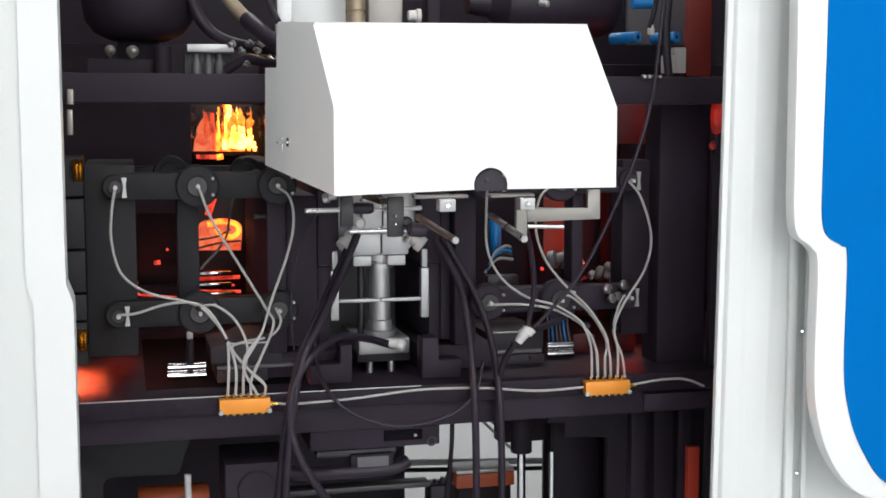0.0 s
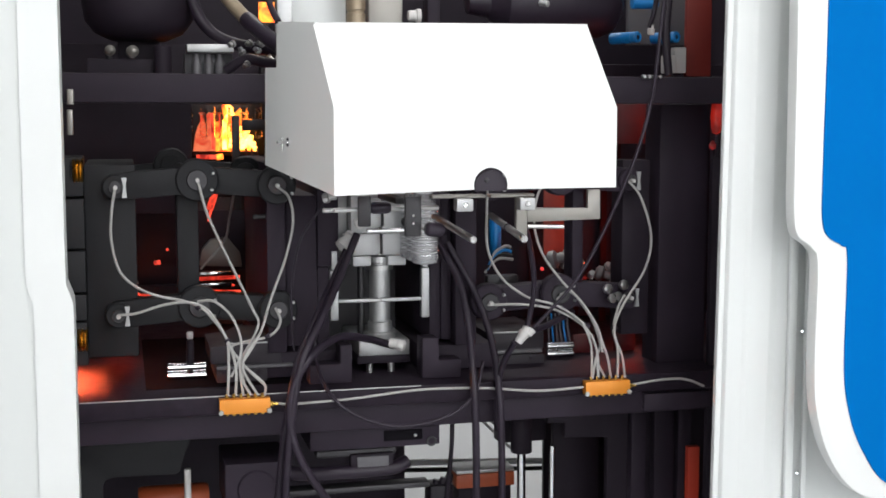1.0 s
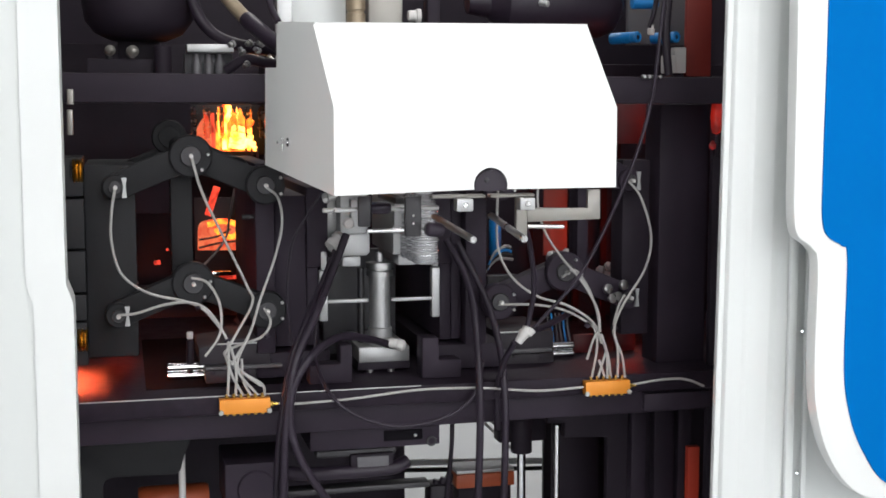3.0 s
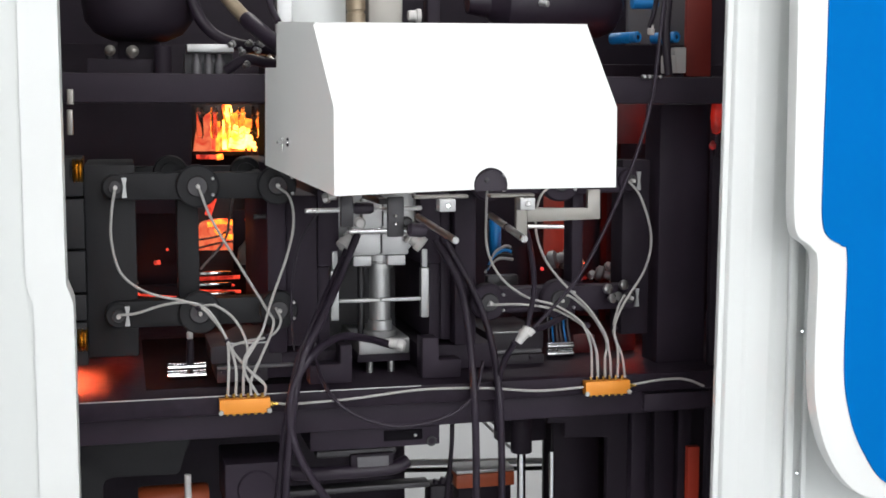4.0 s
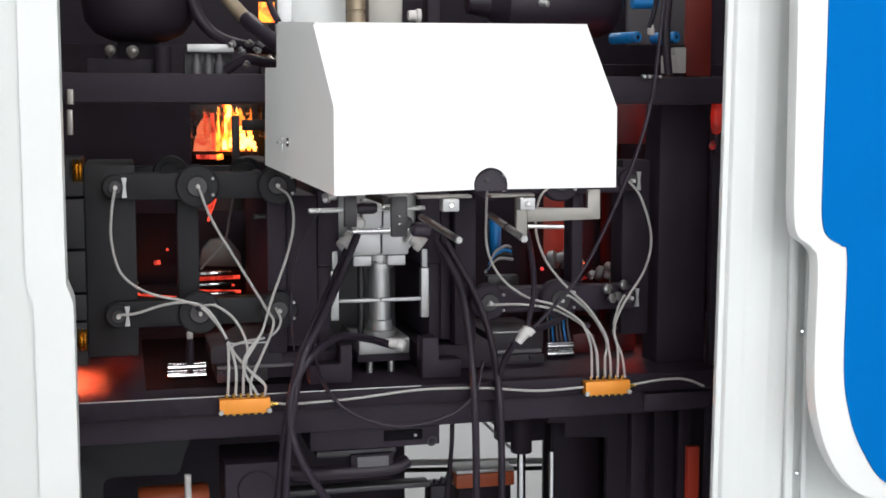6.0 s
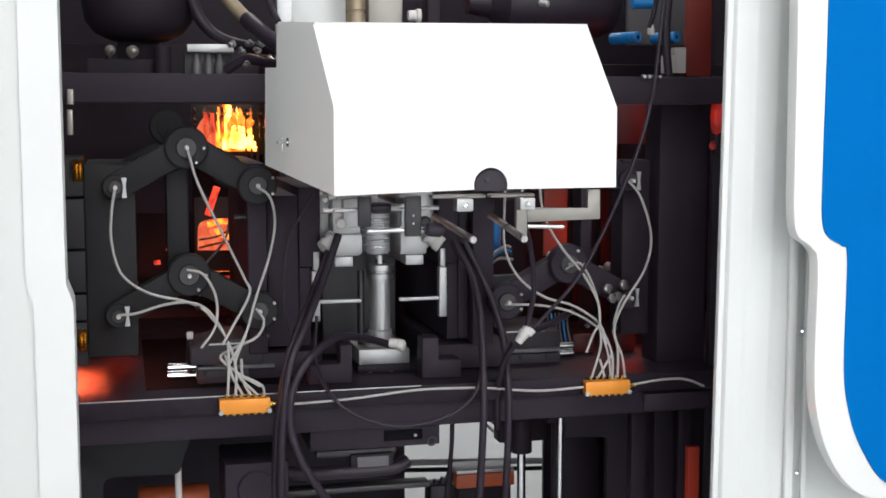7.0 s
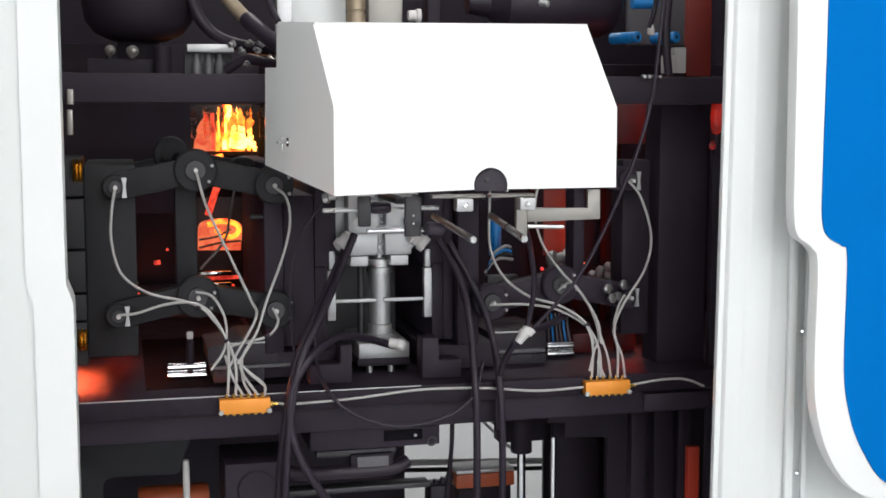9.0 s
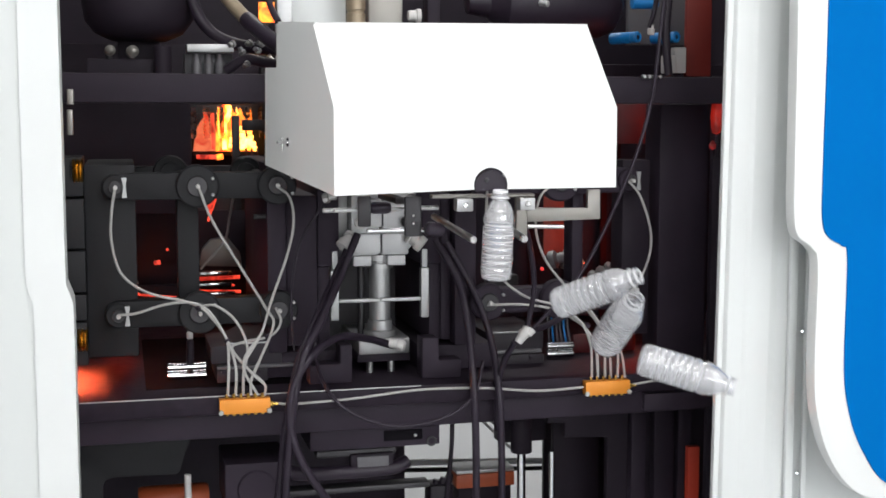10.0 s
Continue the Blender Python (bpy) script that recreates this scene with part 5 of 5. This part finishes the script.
flight_a_b = [(0.65, (0.051, 0, 1.341), 0, 0), (0.75, (0.041, -0.15, 1.363), 0, 0), (0.85, (0.184, -0.3, 1.291), 22, 42), (0.95, (0.366, -0.5, 1.11), 110, 15), (1.05, (0.557, -0.65, 0.75), 190, 10)]
flight_a_c = [(0.75, (0.051, 0, 1.341), 0, 0), (0.85, (0.039, -0.12, 1.355), 0, 0), (0.95, (0.093, -0.28, 1.333), 22, 30), (1.05, (0.294, -0.4, 1.247), 85, 50), (1.15, (0.604, -0.55, 0.971), 160, 20), (1.25, (0.68, -0.7, 0.589), 200, 10)]
flight_a_d = [(0.75, (0.06, 0.08, 1.333), 0, 0), (0.85, (0.06, 0, 1.344), 0, 0), (0.95, (0.087, -0.22, 1.343), 10, 20), (1.05, (0.18, -0.35, 1.224), 112, 10), (1.15, (0.286, -0.5, 0.962), 176, 10), (1.25, (0.336, -0.7, 0.627), 200, 5)]
FLIGHT_A = (flight_a_a, flight_a_b, flight_a_c, flight_a_d)
flight_c_a = [(0.65, (0.045, -0.1, 1.353), 0, 0), (0.75, (0.085, -0.2, 1.347), 2, 4), (0.85, (0.21, -0.35, 1.258), 27, 38), (0.95, (0.379, -0.5, 1.044), 97, 10), (1.05, (0.537, -0.65, 0.689), 170, 10)]
flight_c_b = [(0.75, (0.038, -0.05, 1.339), 0, 0), (0.85, (0.135, -0.25, 1.319), 4, 20), (0.95, (0.295, -0.42, 1.158), 50, 45), (1.05, (0.467, -0.55, 0.873), 120, 20), (1.15, (0.568, -0.7, 0.549), 170, 10)]
flight_c_c = [(0.75, (0.04, 0.02, 1.335), 0, 0), (0.85, (0.04, -0.1, 1.35), 0, 0), (0.95, (0.143, -0.27, 1.313), 6, 10), (1.05, (0.263, -0.42, 1.22), 40, 40), (1.15, (0.412, -0.55, 0.983), 110, 20), (1.25, (0.544, -0.7, 0.604), 180, 10)]
flight_c_d = [(0.75, (0.053, 0.1, 1.328), 0, 0), (0.85, (0.046, -0.02, 1.342), 0, 0), (0.95, (0.082, -0.2, 1.346), 0, 4), (1.05, (0.175, -0.35, 1.278), 25, 35), (1.15, (0.299, -0.5, 1.084), 90, 20), (1.25, (0.424, -0.65, 0.7), 160, 10)]
FLIGHT_C = (flight_c_a, flight_c_b, flight_c_c, flight_c_d)
flight_d_a = [(0.6, (0.044, -0.05, 1.349), 0, 0), (0.7, (0.052, -0.14, 1.363), 0, 0), (0.8, (0.157, -0.28, 1.325), -6, 10), (0.9, (0.334, -0.42, 1.192), -7, 15), (1.0, (0.526, -0.55, 0.922), 50, 55), (1.1, (0.636, -0.7, 0.541), 120, 20)]
flight_d_b = [(0.7, (0.046, -0.08, 1.352), 0, 0), (0.8, (0.072, -0.2, 1.346), 0, 4), (0.9, (0.196, -0.35, 1.288), 22, 42), (1.0, (0.472, -0.5, 1.063), 92, 15), (1.1, (0.594, -0.65, 0.683), 170, 10)]
flight_d_c = [(0.7, (0.047, 0, 1.341), 0, 0), (0.8, (0.062, -0.15, 1.346), 0, 2), (0.9, (0.199, -0.37, 1.223), 9, 8), (1.0, (0.365, -0.5, 0.939), 65, 20), (1.1, (0.508, -0.65, 0.533), 140, 10)]
flight_d_d = [(0.8, (0.051, 0, 1.341), 0, 0), (0.9, (0.053, -0.14, 1.365), 0, 0), (1.0, (0.2, -0.32, 1.295), 20, 42), (1.1, (0.465, -0.5, 1.096), 105, 20), (1.2, (0.628, -0.65, 0.68), 180, 10)]
FLIGHT_D = (flight_d_a, flight_d_b, flight_d_c, flight_d_d)
flight_e_a = [(0.65, (0.042, -0.1, 1.353), 0, 0), (0.75, (0.069, -0.18, 1.353), 0, 2), (0.85, (0.192, -0.32, 1.295), 24, 40), (0.95, (0.348, -0.48, 1.119), 105, 10)]
flight_e_b = [(0.75, (0.056, -0.05, 1.345), 0, 0), (0.85, (0.102, -0.22, 1.334), -3, 6), (0.95, (0.245, -0.4, 1.206), 28, 48)]
flight_e_c = [(0.75, (0.051, 0, 1.341), 0, 0), (0.85, (0.064, -0.16, 1.343), 0, 2), (0.95, (0.217, -0.35, 1.261), 68, 20)]
flight_e_d = [(0.85, (0.057, 0, 1.34), 0, 0), (0.95, (0.069, -0.18, 1.355), 3, 4)]
FLIGHT_E = (flight_e_a, flight_e_b, flight_e_c, flight_e_d)
CYCLES = [(0.45, FLIGHT_A), (2.60, FLIGHT_A), (4.75, FLIGHT_C), (6.90, FLIGHT_D), (9.05, FLIGHT_E)]
bottles = []
for t0, flights in CYCLES:
    for i, fl in enumerate(flights):
        ob = tagged(new("bottle", BOTTLE), "clear ribbed plastic bottle without a cap, thrown from the gripper", "bottle", "blown bottles")
        bottles.append((ob, t0, i, fl))


# ---- things that move ----
def ease(table, x):
    if x <= table[0][0]:
        return table[0][1]
    for (a, p), (b, q) in zip(table, table[1:]):
        if x <= b:
            return p + (q - p) * (x - a) / (b - a)
    return table[-1][1]


LIFT = [(-0.13, 0), (-0.10, 0.09), (-0.05, 0.36), (0, 0.56), (0.05, 0.74), (0.1, 0.87), (0.16, 0.99), (0.22, 1), (0.3, 0.9), (0.35, 0.79), (0.4, 0.68), (0.45, 0.54), (0.5, 0.4), (0.55, 0.14), (0.6, 0)]
GRIP = [(-0.42, 0), (-0.24, 1), (1.05, 1), (1.3, 0)]       # 1: closed
SHUT = [(0.36, 0), (0.55, 1), (1.28, 1), (1.45, 0)]        # 1: before the lamps
STARTS = [c[0] for c in CYCLES]


def cyclic(table, t):
    vals = [ease(table, t - s) for s in [STARTS[0] - 2.15] + STARTS if table[0][0] - 1e-6 <= t - s <= table[-1][0] + 1e-6]
    if vals:
        return vals[-1]
    return table[0][1]


TIMES = [i * 0.05 for i in range(201)]


def raised(t):
    """Height of the middle pins over the closed line, and the way of the platens."""
    h = 0.103 * cyclic(LIFT, t)
    return h, 2 * LINK - 2 * math.sqrt(LINK ** 2 - h ** 2)


def motions():
    for s, c in clamps.items():
        rest = {k: o.location.copy() for k, o in c.items()}
        rows = {k: [] for k in c}
        for t in TIMES:
            h, w = raised(t)
            mid = Vector((s * w / 2, 0, h))
            inn = Vector((s * w, 0, 0))
            ang = math.degrees(math.asin(h / LINK))
            for key in ("up", "low"):
                rows[key, "outer_link"].append((t, pose(*rest[key, "outer_link"], 0, s * ang, 0)))
                p = rest[key, "inner_link"] + mid
                rows[key, "inner_link"].append((t, pose(*p, 0, -s * ang, 0)))
                rows[key, "mid_pin"].append((t, pose(*(rest[key, "mid_pin"] + mid), 0, -s * ang, 0)))
                rows[key, "inner_pin"].append((t, pose(*(rest[key, "inner_pin"] + inn))))
            rows["tie"].append((t, pose(*(rest["tie"] + mid))))
            rows["platen"].append((t, pose(*(rest["platen"] + inn))))
        for k, o in c.items():
            if rows[k]:
                walk(o, rows[k])
        o = lift[s]
        walk(o, [(t, pose(o.location.x + s * raised(t)[1] / 2, o.location.y, o.location.z + raised(t)[0])) for t in TIMES])

    def follow(ob, s, kind, a, b, rest):
        rows = []
        for t in TIMES:
            h, w = raised(t)
            d = Vector((s * w / 2, 0, h)) if kind == "mid_pin" else Vector((s * w, 0, 0))
            p, q = b - a, b - a - d
            ang = math.degrees(math.atan2(q.x, q.z) - math.atan2(p.x, p.z))
            ang = (ang + 180) % 360 - 180
            rows.append((t, pose(*(rest + d), 0, ang, 0)))
        walk(ob, rows)

    def bearing(v):
        return math.degrees(math.atan2(v.x, v.z))

    for up, low, (s, key, pin), a, j, m in lines:
        # two links between the moving pin and the fixed distributor
        flat = lambda v: Vector((v.x, 0, v.z))
        la, lb = flat(j - a).length, flat(m - j).length
        side = 1 if flat(m - a).cross(flat(j - a)).y > 0 else -1
        up_rows, low_rows, rest_up, rest_low = [], [], up.location.copy(), low.location.copy()
        for t in TIMES:
            h, w = raised(t)
            d = Vector((s * w / 2, 0, h)) if pin == "mid_pin" else Vector((s * w, 0, 0))
            line = flat(m - a - d)
            n, u = line.length, line.normalized()
            if n >= la + lb:
                from_a, from_m = u * la, u * -lb
            else:
                x = (la * la - lb * lb + n * n) / (2 * n)
                from_a = u * x + Vector((0, side, 0)).cross(u) * math.sqrt(max(0.0, la * la - x * x))
                from_m = from_a - line
            ta = (bearing(from_a) - bearing(flat(j - a)) + 180) % 360 - 180
            tm = (bearing(from_m) - bearing(flat(j - m)) + 180) % 360 - 180
            up_rows.append((t, pose(*(rest_up + d), 0, ta, 0)))
            low_rows.append((t, pose(*rest_low, 0, tm, 0)))
        walk(up, up_rows)
        walk(low, low_rows)
    for ob, s, a, b in cables:
        follow(ob, s, "inner_pin", a, b, ob.location.copy())
    r = ram.location.copy()
    walk(ram, [(t, pose(r.x, r.y, r.z - 0.03 * raised(t)[0] / 0.103)) for t in TIMES])
    g = grip_mov.location.copy()
    walk(grip_mov, [(t, pose(g.x - 0.037 * (1 - cyclic(GRIP, t)), g.y, g.z)) for t in TIMES])
    h = shutter.location.copy()
    walk(shutter, [(t, pose(h.x + 0.16 * (1 - cyclic(SHUT, t)), h.y, h.z)) for t in TIMES])
    c = chain.location.copy()
    walk(chain, [(t, pose(c.x + 0.042 * sum(ease([(0.4, 0), (0.6, 1), (1.3, 1), (1.5, 2)], t - s) for s in STARTS), c.y, c.z)) for t in TIMES])
    for n, (ob, t0, i, fl) in enumerate(bottles):
        queue = Vector((-0.9 + 0.075 * n, 1.75, 1.34))
        mould = Vector((CX, 0.485 + 0.065 * i, 1.34))
        held = Vector((0.03, 0.3 + 0.065 * i, 1.335))
        rows = []
        load = t0 - 1.75
        if load > 0:
            rows += [(0, tip(queue, 0, 0)), (load, tip(queue, 0, 0)), (load + 0.1, tip(Vector((CX, 1.75, 1.34)), 0, 0)), (load + 0.25, tip(mould, 0, 0))]
        else:
            rows += [(0, tip(mould, 0, 0))]
        rows += [(t0 + 0.1, tip(mould, 0, 0)), (t0 + 0.35, tip(held, 0, 0))]
        first = fl[0][0]
        rows += [(t0 + max(first - 0.1, 0.45), tip(held, 0, 0))]
        rows += [(t0 + a, tip(Vector(p), lean, tilt)) for a, p, lean, tilt in fl]
        last = rows[-1][0]
        rest = Vector((1.05 + 0.08 * i, -0.7 - 0.22 * STARTS.index(t0), 0.034))
        if last < 9.7:
            rows += [(last + 0.2, tip(rest + Vector((0, 0, 0.2)), 170, 0)), (last + 0.3, tip(rest, 95, 0)), (10, tip(rest, 95, 0))]
        walk(ob, rows)


motions()
